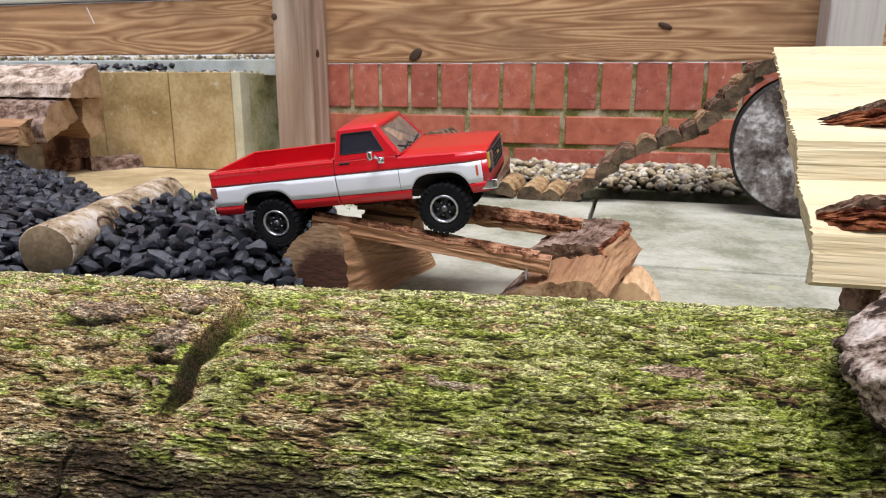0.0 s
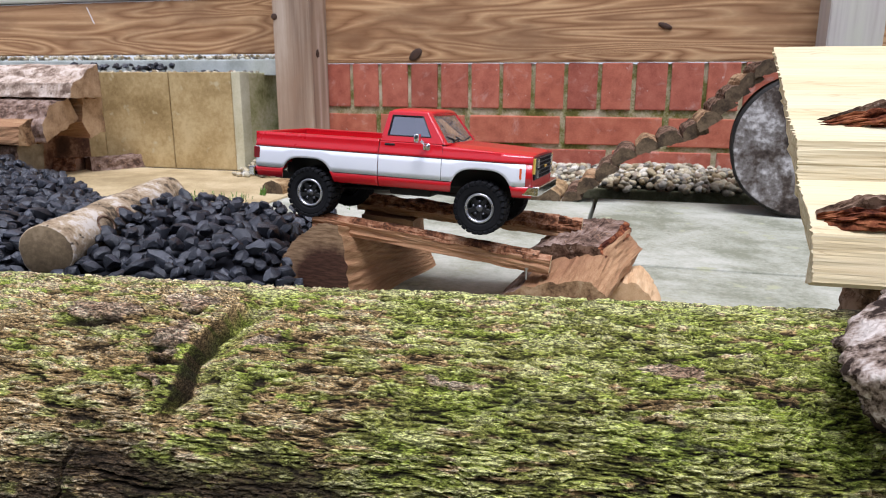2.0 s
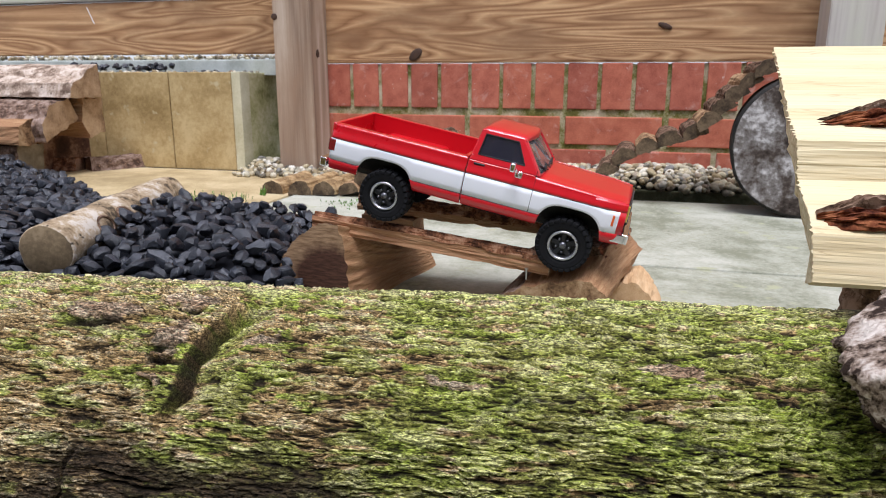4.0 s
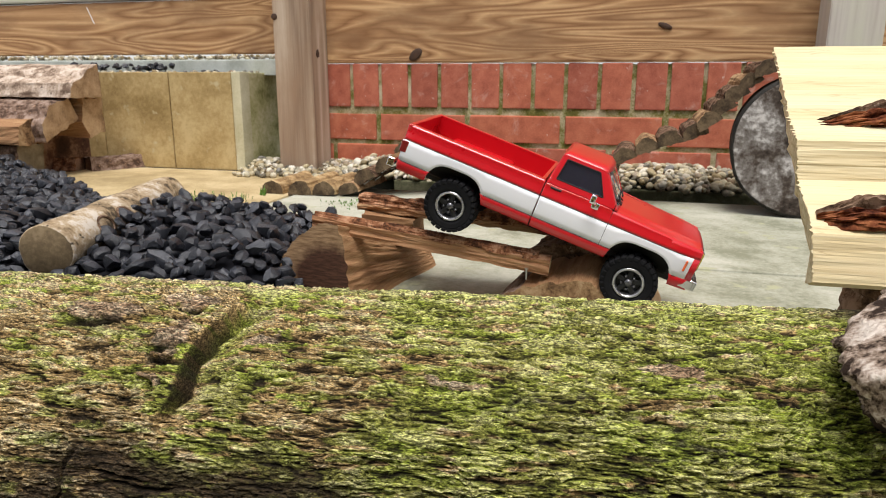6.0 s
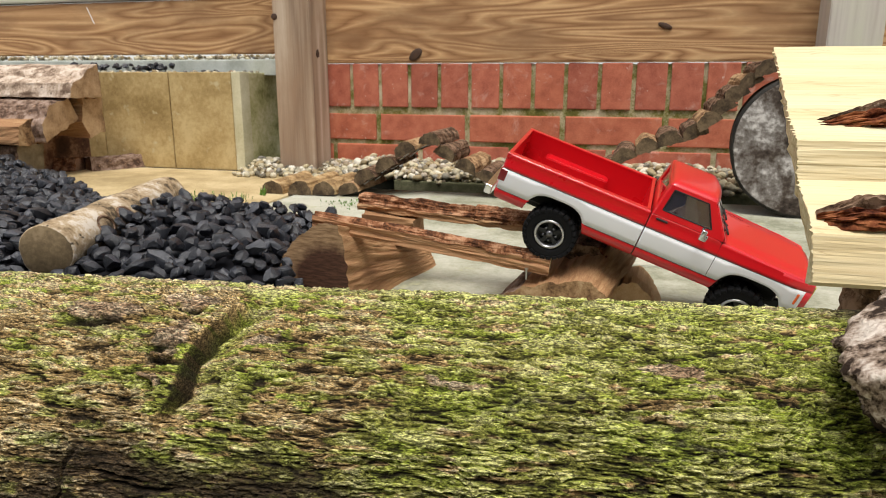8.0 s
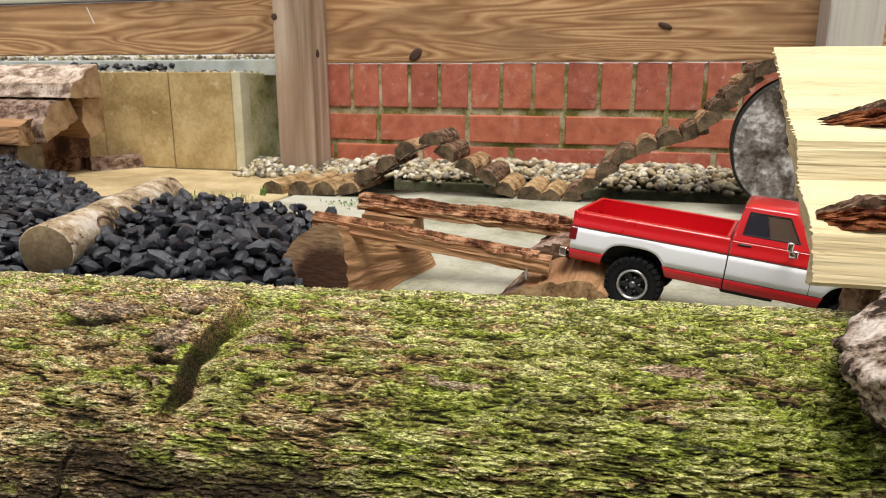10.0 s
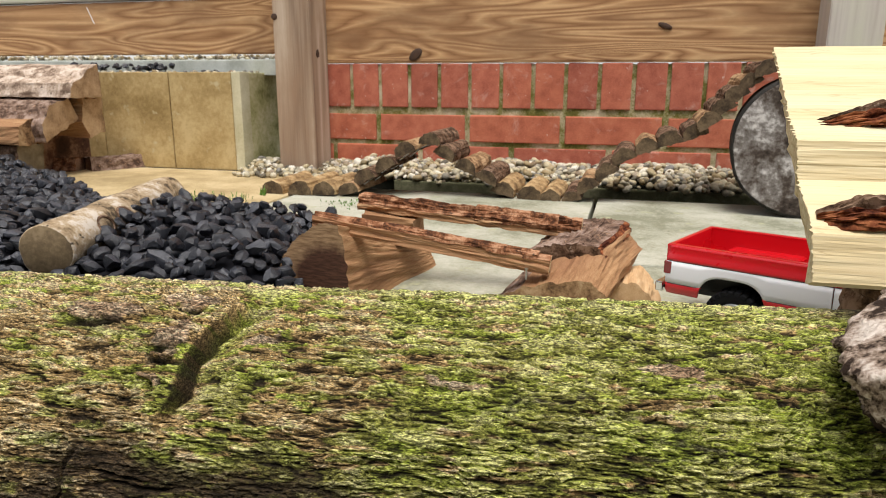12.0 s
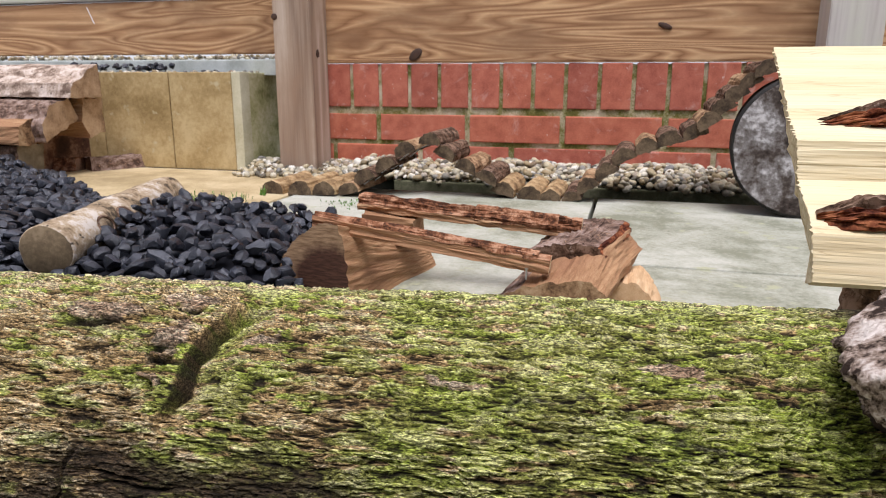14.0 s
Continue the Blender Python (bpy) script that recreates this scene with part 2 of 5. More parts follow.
M_PALE = patchy("pale_stone_edge", [(0.42, 0.38, 0.22), (0.56, 0.52, 0.34), (0.68, 0.64, 0.46)], 14, 200, 0.85, 0.001)
M_MOSSY_STONE = patchy("algae_stone", [(0.22, 0.22, 0.075), (0.44, 0.42, 0.20), (0.62, 0.58, 0.36)], 13, 150, 0.9, 0.001, spread=0.22)
M_KERB = patchy("dark_kerb_stone", [(0.045, 0.045, 0.02), (0.10, 0.10, 0.05), (0.22, 0.21, 0.13)], 20, 200, 0.8, 0.001)
M_GREYBOARD = patchy("weathered_edge", [(0.36, 0.38, 0.33), (0.5, 0.53, 0.48), (0.62, 0.65, 0.6)], 18, 200, 0.85, 0.0006)
M_PEBBLE = island("pebble", [(0.0, (0.08, 0.075, 0.06)), (0.2, (0.38, 0.29, 0.15)), (0.4, (0.66, 0.59, 0.40)), (0.55, (0.20, 0.195, 0.18)), (0.7, (0.58, 0.50, 0.32)), (0.82, (0.82, 0.78, 0.66)), (1.0, (0.26, 0.18, 0.10))], 0.6)
M_COAL = island("black_stone", [(0.0, (0.010, 0.011, 0.015)), (0.6, (0.028, 0.031, 0.040)), (1.0, (0.058, 0.062, 0.076))], 0.38, 330, 0.0030, 0.55)
M_COALBED = plain("stone_bed", (0.008, 0.008, 0.010), 0.95, 0, 0.1, vary=0.4)
M_MOSS = mossy_bark()
M_BARK = patchy("rough_bark", [(0.035, 0.02, 0.012), (0.12, 0.07, 0.042), (0.26, 0.17, 0.115)], 60, 420, 0.95, 0.003, True, 0.15, (0.32, 0.24, 0.18), spread=0.17)
M_BARK_RED = patchy("red_bark", [(0.05, 0.012, 0.006), (0.17, 0.05, 0.02), (0.30, 0.11, 0.045)], 80, 500, 0.9, 0.002, True, 0.15, spread=0.17)
M_BARK_RAIL = patchy("rail_bark", [(0.06, 0.024, 0.012), (0.24, 0.10, 0.047), (0.45, 0.25, 0.145)], 70, 420, 0.9, 0.0035, True, 0.15, (0.12, 0.075, 0.05), spread=0.17)
M_BARK_LOG = patchy("peeling_bark", [(0.06, 0.045, 0.03), (0.27, 0.195, 0.115), (0.40, 0.31, 0.20), (0.58, 0.52, 0.44)], 30, 240, 0.9, 0.0025, True, 0.2, (0.06, 0.045, 0.032), spread=0.2)
M_BARK_SLAB = patchy("flaky_bark", [(0.06, 0.035, 0.024), (0.19, 0.12, 0.085), (0.34, 0.25, 0.20)], 50, 380, 0.9, 0.003, True, 0.2, (0.36, 0.22, 0.13), spread=0.18)
# half-log ends: brown taken darker to carry the shade on their fronts
M_ENDSHADED = patchy("shaded_brown_log_end", [(0.045, 0.03, 0.018), (0.10, 0.068, 0.038), (0.17, 0.12, 0.07)], 40, 300, 0.9, 0.001, spread=0.2)
M_TANBARK = patchy("tan_peeled_log", [(0.15, 0.088, 0.04), (0.34, 0.225, 0.105), (0.50, 0.36, 0.19)], 30, 260, 0.85, 0.0012, spread=0.2)
M_BARK_PINK = patchy("pink_grey_bark", [(0.035, 0.022, 0.016), (0.27, 0.20, 0.15), (0.50, 0.41, 0.34), (0.68, 0.60, 0.52)], 75, 420, 0.95, 0.006, True, 0.15, spread=0.15)
M_BARK_PALE = patchy("pale_bark", [(0.15, 0.10, 0.07), (0.42, 0.32, 0.24), (0.66, 0.56, 0.47)], 30, 260, 0.9, 0.002, True, 0.2, (0.12, 0.08, 0.06), spread=0.18)
M_SPLIT = timber("split_orange_wood", (0.09, 0.04, 0.017), (0.31, 0.165, 0.075), (0.55, 0.345, 0.18), (9, 130, 130), 0, 0.8, (0.24, 0.11, 0.055), 0.0012)
M_RAIL = timber("rail_wood", (0.15, 0.065, 0.027), (0.36, 0.19, 0.09), (0.58, 0.38, 0.21), (14, 160, 160), 0, 0.8, (0.30, 0.12, 0.055), 0.0012)
M_CHUNK = timber("orange_split_wood", (0.36, 0.20, 0.09), (0.58, 0.37, 0.19), (0.72, 0.52, 0.31), (14, 110, 110), 0, 0.8, None, 0.0012)
M_PALEWOOD = fresh_wood("fresh_pale_wood")
M_TORN = patchy("torn_brown_wood", [(0.10, 0.055, 0.028), (0.30, 0.18, 0.09), (0.47, 0.32, 0.18)], 34, 260, 0.9, 0.003, True, 0.2, (0.09, 0.05, 0.03), spread=0.18)
M_ENDWOOD = patchy("cut_wood_end", [(0.22, 0.14, 0.075), (0.40, 0.265, 0.15), (0.54, 0.39, 0.24)], 22, 300, 0.9, 0.001, spread=0.24)
M_ENDDARK = patchy("dark_cut_end", [(0.035, 0.015, 0.009), (0.09, 0.038, 0.02), (0.30, 0.17, 0.10)], 16, 260, 0.8, 0.001, spread=0.2)
M_ENDHEART = heart_end()
M_ENDGREY = patchy("grey_cut_end", [(0.10, 0.08, 0.05), (0.20, 0.165, 0.11), (0.30, 0.26, 0.19)], 30, 300, 0.9, 0.001)
M_ENDLOG = patchy("weathered_log_end", [(0.05, 0.035, 0.02), (0.15, 0.108, 0.06), (0.27, 0.20, 0.12)], 18, 260, 0.9, 0.001)
M_ROUGHEND = patchy("torn_pale_end", [(0.50, 0.38, 0.20), (0.72, 0.60, 0.37), (0.84, 0.75, 0.54)], 200, 900, 0.9, 0.002)
M_STUMP = patchy("mouldy_stump_end", [(0.022, 0.015, 0.011), (0.075, 0.056, 0.044), (0.22, 0.20, 0.185), (0.60, 0.57, 0.55)], 13, 90, 0.8, 0.0015, spread=0.2)
M_BLACKBARK = patchy("black_bark", [(0.008, 0.007, 0.006), (0.02, 0.018, 0.015), (0.05, 0.045, 0.04)], 40, 300, 0.8, 0.002)
M_RED = plain("red_paint", (0.56, 0.005, 0.011), 0.30, 0, 0.5, 0.6, 0.04, 8)
M_WHITE = plain("white_paint", (0.82, 0.83, 0.86), 0.45, 0, 0.4, 0.15, 0.03, 8)
M_RUBBER = plain("tyre_rubber", (0.008, 0.008, 0.009), 0.85, 0, 0.2, 0, 0.3, 200)
M_BLACK = plain("black_plastic", (0.012, 0.012, 0.013), 0.5, 0, 0.4, 0, 0.2, 100)
M_CHROME = plain("chrome", (0.82, 0.82, 0.84), 0.12, 1.0, 0.5, 0, 0.05, 80)
M_SILVER = plain("satin_silver", (0.55, 0.55, 0.56), 0.3, 0.9, 0.5, 0, 0.06, 80)
M_GLASS = glass("tinted_glass", (0.10, 0.09, 0.17))
M_SCREEN = glass("clear_glass", (0.55, 0.58, 0.62))
M_CABIN = plain("cabin_interior", (0.03, 0.03, 0.04), 0.8, vary=0.2)
M_LAMP = plain("yellow_lens", (0.75, 0.55, 0.10), 0.15, 0.2, 0.7, 0.8)
M_AMBER = plain("amber_lens", (0.75, 0.12, 0.02), 0.2, 0, 0.6, 0.6)
M_TAIL = plain("red_lens", (0.20, 0.008, 0.012), 0.2, 0, 0.6, 0.6)
M_DARKBAR = plain("dark_grey_bar", (0.06, 0.06, 0.065), 0.35, 0.3)
M_HUB = plain("dark_hub_metal", (0.16, 0.16, 0.17), 0.35, 0.8, 0.5, 0, 0.1, 120)
M_LENS = plain("smoky_lens", (0.10, 0.10, 0.11), 0.1, 0.2, 0.7, 1.0)
M_GOLD = plain("gold_badge", (0.7, 0.48, 0.08), 0.3, 0.6)
M_GRASS = plain("grass_blade", (0.10, 0.22, 0.03), 0.6, vary=0.4, scale=300)
M_NAIL = plain("steel_screw", (0.5, 0.5, 0.5), 0.3, 1.0, vary=0.1)


# ---------------------------------------------------------------- mesh helpers
def part(name, bm, material, parent=None, label="", smooth=False):
    me = bpy.data.meshes.new(name)
    bmesh.ops.recalc_face_normals(bm, faces=bm.faces)
    bm.to_mesh(me)
    bm.free()
    for mt in material if isinstance(material, (list, tuple)) else [material]:
        me.materials.append(mt)
    if smooth:
        me.shade_smooth()
    ob = new(name, me)
    if parent is not None:
        ob.parent = parent
    if label:
        tagged(ob, label)
    return ob


def holder(name, m, label, category, group="", kind=""):
    ob = new(name)
    ob.empty_display_size = 0.02
    ob.matrix_world = m
    return tagged(ob, label, category, group, kind)


def box(x0, x1, y0, y1, z0, z1, bevel=0.0, seg=1, bm=None):
    bm2 = bmesh.new()
    bmesh.ops.create_cube(bm2, size=1.0)
    for v in bm2.verts:
        v.co = Vector(((x0 + x1) / 2 + v.co.x * (x1 - x0), (y0 + y1) / 2 + v.co.y * (y1 - y0), (z0 + z1) / 2 + v.co.z * (z1 - z0)))
    if bevel:
        bmesh.ops.bevel(bm2, geom=bm2.edges[:], offset=bevel, segments=seg, affect="EDGES", profile=0.6)
    return join(bm, bm2)


def join(bm, bm2):
    if bm is None:
        return bm2
    me = bpy.data.meshes.new("tmp")
    bm2.to_mesh(me)
    bm2.free()
    bm.from_mesh(me)
    bpy.data.meshes.remove(me)
    return bm


def tube(p0, p1, r0, r1=None, n=12, bm=None, caps=True):
    p0, p1 = Vector(p0), Vector(p1)
    bm2 = bmesh.new()
    bmesh.ops.create_cone(bm2, cap_ends=caps, segments=n, radius1=r0, radius2=r0 if r1 is None else r1, depth=(p1 - p0).length)
    q = (p1 - p0).to_track_quat("Z", "Y").to_matrix().to_4x4()
    bmesh.ops.transform(bm2, matrix=Matrix.Translation((p0 + p1) / 2) @ q, verts=bm2.verts)
    return join(bm, bm2)


def hashed(i, j, seed):
    h = (i * 374761393 + j * 668265263 + seed * 974634533) & 0x7FFFFFFF
    h = ((h ^ (h >> 13)) * 1274126177) & 0x7FFFFFFF
    return ((h ^ (h >> 16)) & 0xFFFF) / 65535.0


def vnoise(x, y, seed=0):
    x, y = np.asarray(x, float), np.asarray(y, float)
    xi, yi = np.floor(x).astype(np.int64), np.floor(y).astype(np.int64)
    u, v = x - xi, y - yi
    u, v = u * u * u * (u * (6 * u - 15) + 10), v * v * v * (v * (6 * v - 15) + 10)
    a, b_, c, d = hashed(xi, yi, seed), hashed(xi + 1, yi, seed), hashed(xi, yi + 1, seed), hashed(xi + 1, yi + 1, seed)
    return (a * (1 - u) + b_ * u) * (1 - v) + (c * (1 - u) + d * u) * v


def fbm(x, y, octaves=4, seed=0, gain=0.5):
    s, amp, tot = 0, 1.0, 0.0
    for o in range(octaves):
        s = s + amp * vnoise(x * 2 ** o + 17.1 * o, y * 2 ** o + 5.7 * o, seed + o)
        tot += amp
        amp *= gain
    return s / tot


def grid_faces(nu, nv, closed=False):
    i, j = np.meshgrid(np.arange(nu - 1), np.arange(nv if closed else nv - 1), indexing="ij")
    a = i * nv + j
    b_ = i * nv + (j + 1) % nv
    return np.stack([a, b_, b_ + nv, a + nv], -1).reshape(-1, 4)


def lathe_log(name, length, radius, mats, taper=1.0, bumps=0.05, seed=1, nu=60, nv=48, parent=None, fine=0.0):
    """A round log along x from 0 to length, bark on its side and two cut ends. mats: bark, end."""
    s = np.linspace(0, length, nu)
    th = np.linspace(0, 2 * np.pi, nv, endpoint=False)
    S, T = np.meshgrid(s, th, indexing="ij")
    R = radius * (1 + (taper - 1) * S / length)
    wob = fbm(S * 14 + 3, np.cos(T) * 1.2 + np.sin(T) * 1.7 + 9, 3, seed) - 0.5
    tex = fbm(S * (170 if fine > 0.12 else 120), (np.cos(T) + 2) * (8 if fine > 0.12 else 0) + T * (8 if fine > 0.12 else 9), 5, seed + 9, 0.62) - 0.5
    R = R * (1 + bumps * 2 * wob + fine * tex)
    co = np.stack([S, R * np.cos(T), R * np.sin(T)], -1).reshape(-1, 3)
    faces = grid_faces(nu, nv, True).tolist()
    mat = [0] * len(faces)
    verts = co.tolist()
    for end, base_i in ((0, 0), (1, (nu - 1) * nv)):
        ring = list(range(base_i, base_i + nv))
        inner = []
        for k in ring:
            x, y, z = verts[k]
            inner.append(len(verts))
            verts.append((x + (0.0012 if end else -0.0012), y * 0.96, z * 0.96))
        c = len(verts)
        verts.append((verts[inner[0]][0], 0, 0))
        for k in range(nv):
            a, b_, c2, d = ring[k], ring[(k + 1) % nv], inner[(k + 1) % nv], inner[k]
            faces.append((a, d, c2, b_) if end else (a, b_, c2, d))
            mat.append(0)
            faces.append((d, c2, c))
            mat.append(1)
    me = bpy.data.meshes.new(name)
    me.from_pydata(verts, [], faces)
    for mt in mats:
        me.materials.append(mt)
    me.polygons.foreach_set("material_index", mat)
    bm = bmesh.new()
    bm.from_mesh(me)
    bmesh.ops.recalc_face_normals(bm, faces=bm.faces)
    bm.to_mesh(me)
    bm.free()
    me.shade_smooth()
    ob = new(name, me)
    if parent is not None:
        ob.parent = parent
    return ob


def billet(name, profile, length, mats, edge_mat, seed=1, rough=0.0015, nx=40, per=9, skew=0.0, parent=None, along=11.0):
    """Split wood along x: the outline (y, z) is drawn out, its faces torn by fibres. mats[0] is the cut end; edge_mat: one material slot an edge."""
    ring, slots = [], []
    n = len(profile)
    for k in range(n):
        p, q = Vector((*profile[k], 0)), Vector((*profile[(k + 1) % n], 0))
        m = max(1, int(per * (q - p).length / 0.05))
        for i in range(m):
            w = p.lerp(q, i / m)
            ring.append((w.x, w.y))
            slots.append(edge_mat[k])
    ring = np.array(ring)
    nv = len(ring)
    cen = ring.mean(0)
    s = np.linspace(0, length, nx)
    verts = []
    k = np.arange(nv)
    for x in s:
        d = (fbm(np.full(nv, x * along), k * 0.30, 3, seed) - 0.5) * 2 * rough * 1.8 + (fbm(np.full(nv, x * 60.0), k * 0.9, 2, seed + 5) - 0.5) * rough * 0.9
        out = ring - cen
        nrm = out / np.linalg.norm(out, axis=1)[:, None]
        r = ring + nrm * d[:, None]
        jag = (fbm(k * 0.8, k * 0.0 + 3, 3, seed + 2) - 0.5) * rough * (0.35 if rough < 0.0013 and x in (s[0], s[-1]) else 0)
        verts += [(x + j + skew * yy, yy, zz) for (yy, zz), j in zip(r, jag)]
    faces = grid_faces(nx, nv, True).tolist()
    mat = (list(slots) * (nx - 1))
    faces.append(list(range(nv))[::-1])
    faces.append([(nx - 1) * nv + i for i in range(nv)])
    mat += [0, 0]
    me = bpy.data.meshes.new(name)
    me.from_pydata(verts, [], faces)
    for mt in mats:
        me.materials.append(mt)
    me.polygons.foreach_set("material_index", mat)
    bm = bmesh.new()
    bm.from_mesh(me)
    bmesh.ops.recalc_face_normals(bm, faces=bm.faces)
    bm.to_mesh(me)
    bm.free()
    ob = new(name, me)
    if parent is not None:
        ob.parent = parent
    return ob


def aim(p0, p1, roll=0.0):
    """A pose at p0 whose x axis points to p1."""
    d = (Vector(p1) - Vector(p0)).normalized()
    y = Vector((0, 0, 1)).cross(d).normalized()
    z = d.cross(y)
    m = Matrix((d, y, z)).transposed().to_4x4()
    return Matrix.Translation(p0) @ m @ pose(0, 0, 0, roll)


def stones(name, spots, mat, shapes=8, seed=3, squash=(1, 1, 0.8), sub=1, jag=0.35, smooth=False):
    """Many loose stones in one mesh. spots: x, y, z, size."""
    rng = random.Random(seed)
    protos = []
    for k in range(shapes):
        bm = bmesh.new()
        bmesh.ops.create_icosphere(bm, subdivisions=sub, radius=0.5)
        if jag > 0.2:
            for _ in range(15):
                nrm = Vector((rng.gauss(0, 1), rng.gauss(0, 1), rng.gauss(0, 1))).normalized()
                d = rng.uniform(0.27, 0.42)
                for v in bm.verts:
                    o = v.co.dot(nrm) - d
                    if o > 0:
                        v.co -= nrm * o
        for v in bm.verts:
            v.co *= 1 + rng.uniform(-jag, jag) * 0.06
        co = np.array([v.co[:] for v in bm.verts])
        fa = np.array([[v.index for v in f.verts] for f in bm.faces])
        bm.free()
        protos.append((co, fa))
    allv, allf, off = [], [], 0
    for x, y, z, s in spots:
        co, fa = protos[rng.randrange(shapes)]
        e = Euler((rng.uniform(-0.7, 0.7), rng.uniform(-0.7, 0.7), rng.uniform(0, 6.3))).to_matrix()
        k = np.array([rng.uniform(0.75, 1.3) * squash[0], rng.uniform(0.7, 1.1) * squash[1], rng.uniform(0.75, 1.1) * squash[2]]) * s
        allv.append((co * k) @ np.array(e).T + np.array([x, y, z]))
        allf.append(fa + off)
        off += len(co)
    me = bpy.data.meshes.new(name)
    me.from_pydata(np.concatenate(allv).tolist(), [], np.concatenate(allf).tolist())
    me.materials.append(mat)
    me.shade_smooth()
    if not smooth:
        me.set_sharp_from_angle(angle=radians(24))
    return new(name, me)


# ---------------------------------------------------------------- ground and paving
def ground():
    bm = bmesh.new()
    bmesh.ops.create_grid(bm, x_segments=2, y_segments=2, size=60)
    ob = part("ground", bm, M_GROUND)
    ob.location.z = -0.045
    tagged(ob, "dull earth and gravel garden ground", "ground", kind="structure")


def slab_piece(x0, x1, y0, y1, mat, parent, seed, name="paving_slab"):
    bm = box(x0, x1, y0, y1, -0.04, 0.0, 0.003, 2)
    rng = random.Random(seed)
    for v in bm.verts:
        v.co.x += rng.uniform(-0.0012, 0.0012)
        v.co.y += rng.uniform(-0.0012, 0.0012)
    return part(name, bm, mat, parent)


def paving():
    pv = holder("pavement", Matrix(), "pale grey-green stone paving with dark open joints", "paving", kind="structure")
    bed = box(-1.6, 2.6, -3.6, -0.02, -0.044, -0.032)
    part("joint_bed", bed, M_SOIL, pv, "dark soil in the joints")
    g = 0.004
    ysplit = [-3.5, -2.9, -2.3, -1.68, -1.225, -0.775, -0.275]
    xs = [[-1.5, -0.9, -0.3, 0.32, 1.06, 1.6, 2.1, 2.5], [-1.5, -1.0, -0.45, 0.15, 0.75, 1.3, 1.9, 2.5]]
    seed = 0
    for r in range(len(ysplit) - 1):
        cols = [-1.5, -0.85, 0.03, 0.62, 1.22, 1.9, 2.5] if r == 5 else xs[r % 2]
        for a, b_ in zip(cols[:-1], cols[1:]):
            seed += 1
            if r == 5 and b_ <= 0.031:
                slab_piece(a + g, b_ - g, ysplit[r] + g, -0.104 if b_ < 0.04 else ysplit[r + 1] - g, M_SLAB_TAN, pv, seed)
            else:
                slab_piece(a + g, b_ - g, ysplit[r] + g, ysplit[r + 1] - g, M_SLAB, pv, seed)


# ---------------------------------------------------------------- brick wall and fence
def brick_mesh(l, h, seed, d=0.1):
    bm = box(0, l, 0, d, 0, h, 0.0025, 2)
    rng = random.Random(seed)
    for v in bm.verts:
        v.co.x += rng.uniform(-0.0009, 0.0009)
        v.co.z += rng.uniform(-0.0009, 0.0009)
    me = bpy.data.meshes.new("brick")
    bmesh.ops.recalc_face_normals(bm, faces=bm.faces)
    bm.to_mesh(me)
    bm.free()
    me.materials.append(M_BRICK)
    return me


def brick_wall():
    w = holder("wall_north", Matrix(), "low red brick wall with a brick-on-edge top course and greenish mortar", "wall", kind="structure")
    part("mortar", box(-0.13, 1.75, 0.005, 0.105, -0.04, 0.2575), M_MORTAR, w, "tan mortar with green algae")
    onedge = [brick_mesh(0.0655, 0.1025, k) for k in range(3)]
    stretch = [brick_mesh(0.213, 0.063, 10 + k) for k in range(3)]
    rng = random.Random(5)

    def put(me, x, z):
        b_ = new("brick", me)
        b_.parent = w
        b_.location = (x, rng.uniform(-0.0012, 0.0012), z)
        b_.rotation_euler = (0, rng.uniform(-0.004, 0.004), rng.uniform(-0.004, 0.004))

    for x, l, z in ((-0.12, 0.182, 0.0772), (-0.12, 0.064, 0.0025)):
        put(brick_mesh(l, 0.063, 77), x, z)
    for k in range(-2, 22):
        put(onedge[k % 3], k * 0.075 + 0.00475, 0.1575)
    for k in range(0, 7):
        put(stretch[k % 3], 0.069 + 0.2265 * k + 0.0065, 0.0772)
        put(stretch[(k + 1) % 3], 0.177 + 0.2265 * k + 0.0065 - 0.2265, 0.0025)


def blocking_wall():
    # unseen wall, added to block low sky light and darken the window reflections
    ob = part("wall_south", box(-6.0, 6.0, -3.95, -3.65, -0.045, 1.66), M_RENDER)
    tagged(ob, "plain rendered wall out of view, added to block low sky light", "wall", kind="structure")


def board(name, x0, x1, y0, y1, z0, z1, mat, label, seed):
    bm = bmesh.new()
    bmesh.ops.create_cube(bm, size=1.0)
    bmesh.ops.bevel(bm, geom=bm.edges[:], offset=0.02, segments=2, affect="EDGES")
    for v in bm.verts:
        v.co = Vector((v.co.x * (x1 - x0), v.co.y * (y1 - y0), v.co.z * (z1 - z0)))
    ob = part(name, bm, mat)
    ob.location = ((x0 + x1) / 2, (y0 + y1) / 2, (z0 + z1) / 2)
    return tagged(ob, label, "fence board")


def knot(x, y, z, rx, rz, parent):
    bm = bmesh.new()
    bmesh.ops.create_uvsphere(bm, u_segments=16, v_segments=8, radius=1.0)
    for v in bm.verts:
        v.co = Vector((v.co.x * rx, v.co.y * 0.0022, v.co.z * rz))
    ob = part("knot", bm, M_KNOT, parent, "dark knot in the wood", True)
    ob.matrix_world = pose(x, y, z, 0, 20, 0)
    ob.matrix_parent_inverse = Matrix()
    ob.matrix_basis = parent.matrix_world.inverted() @ pose(x, y, z, 0, 20, 0)
    return ob


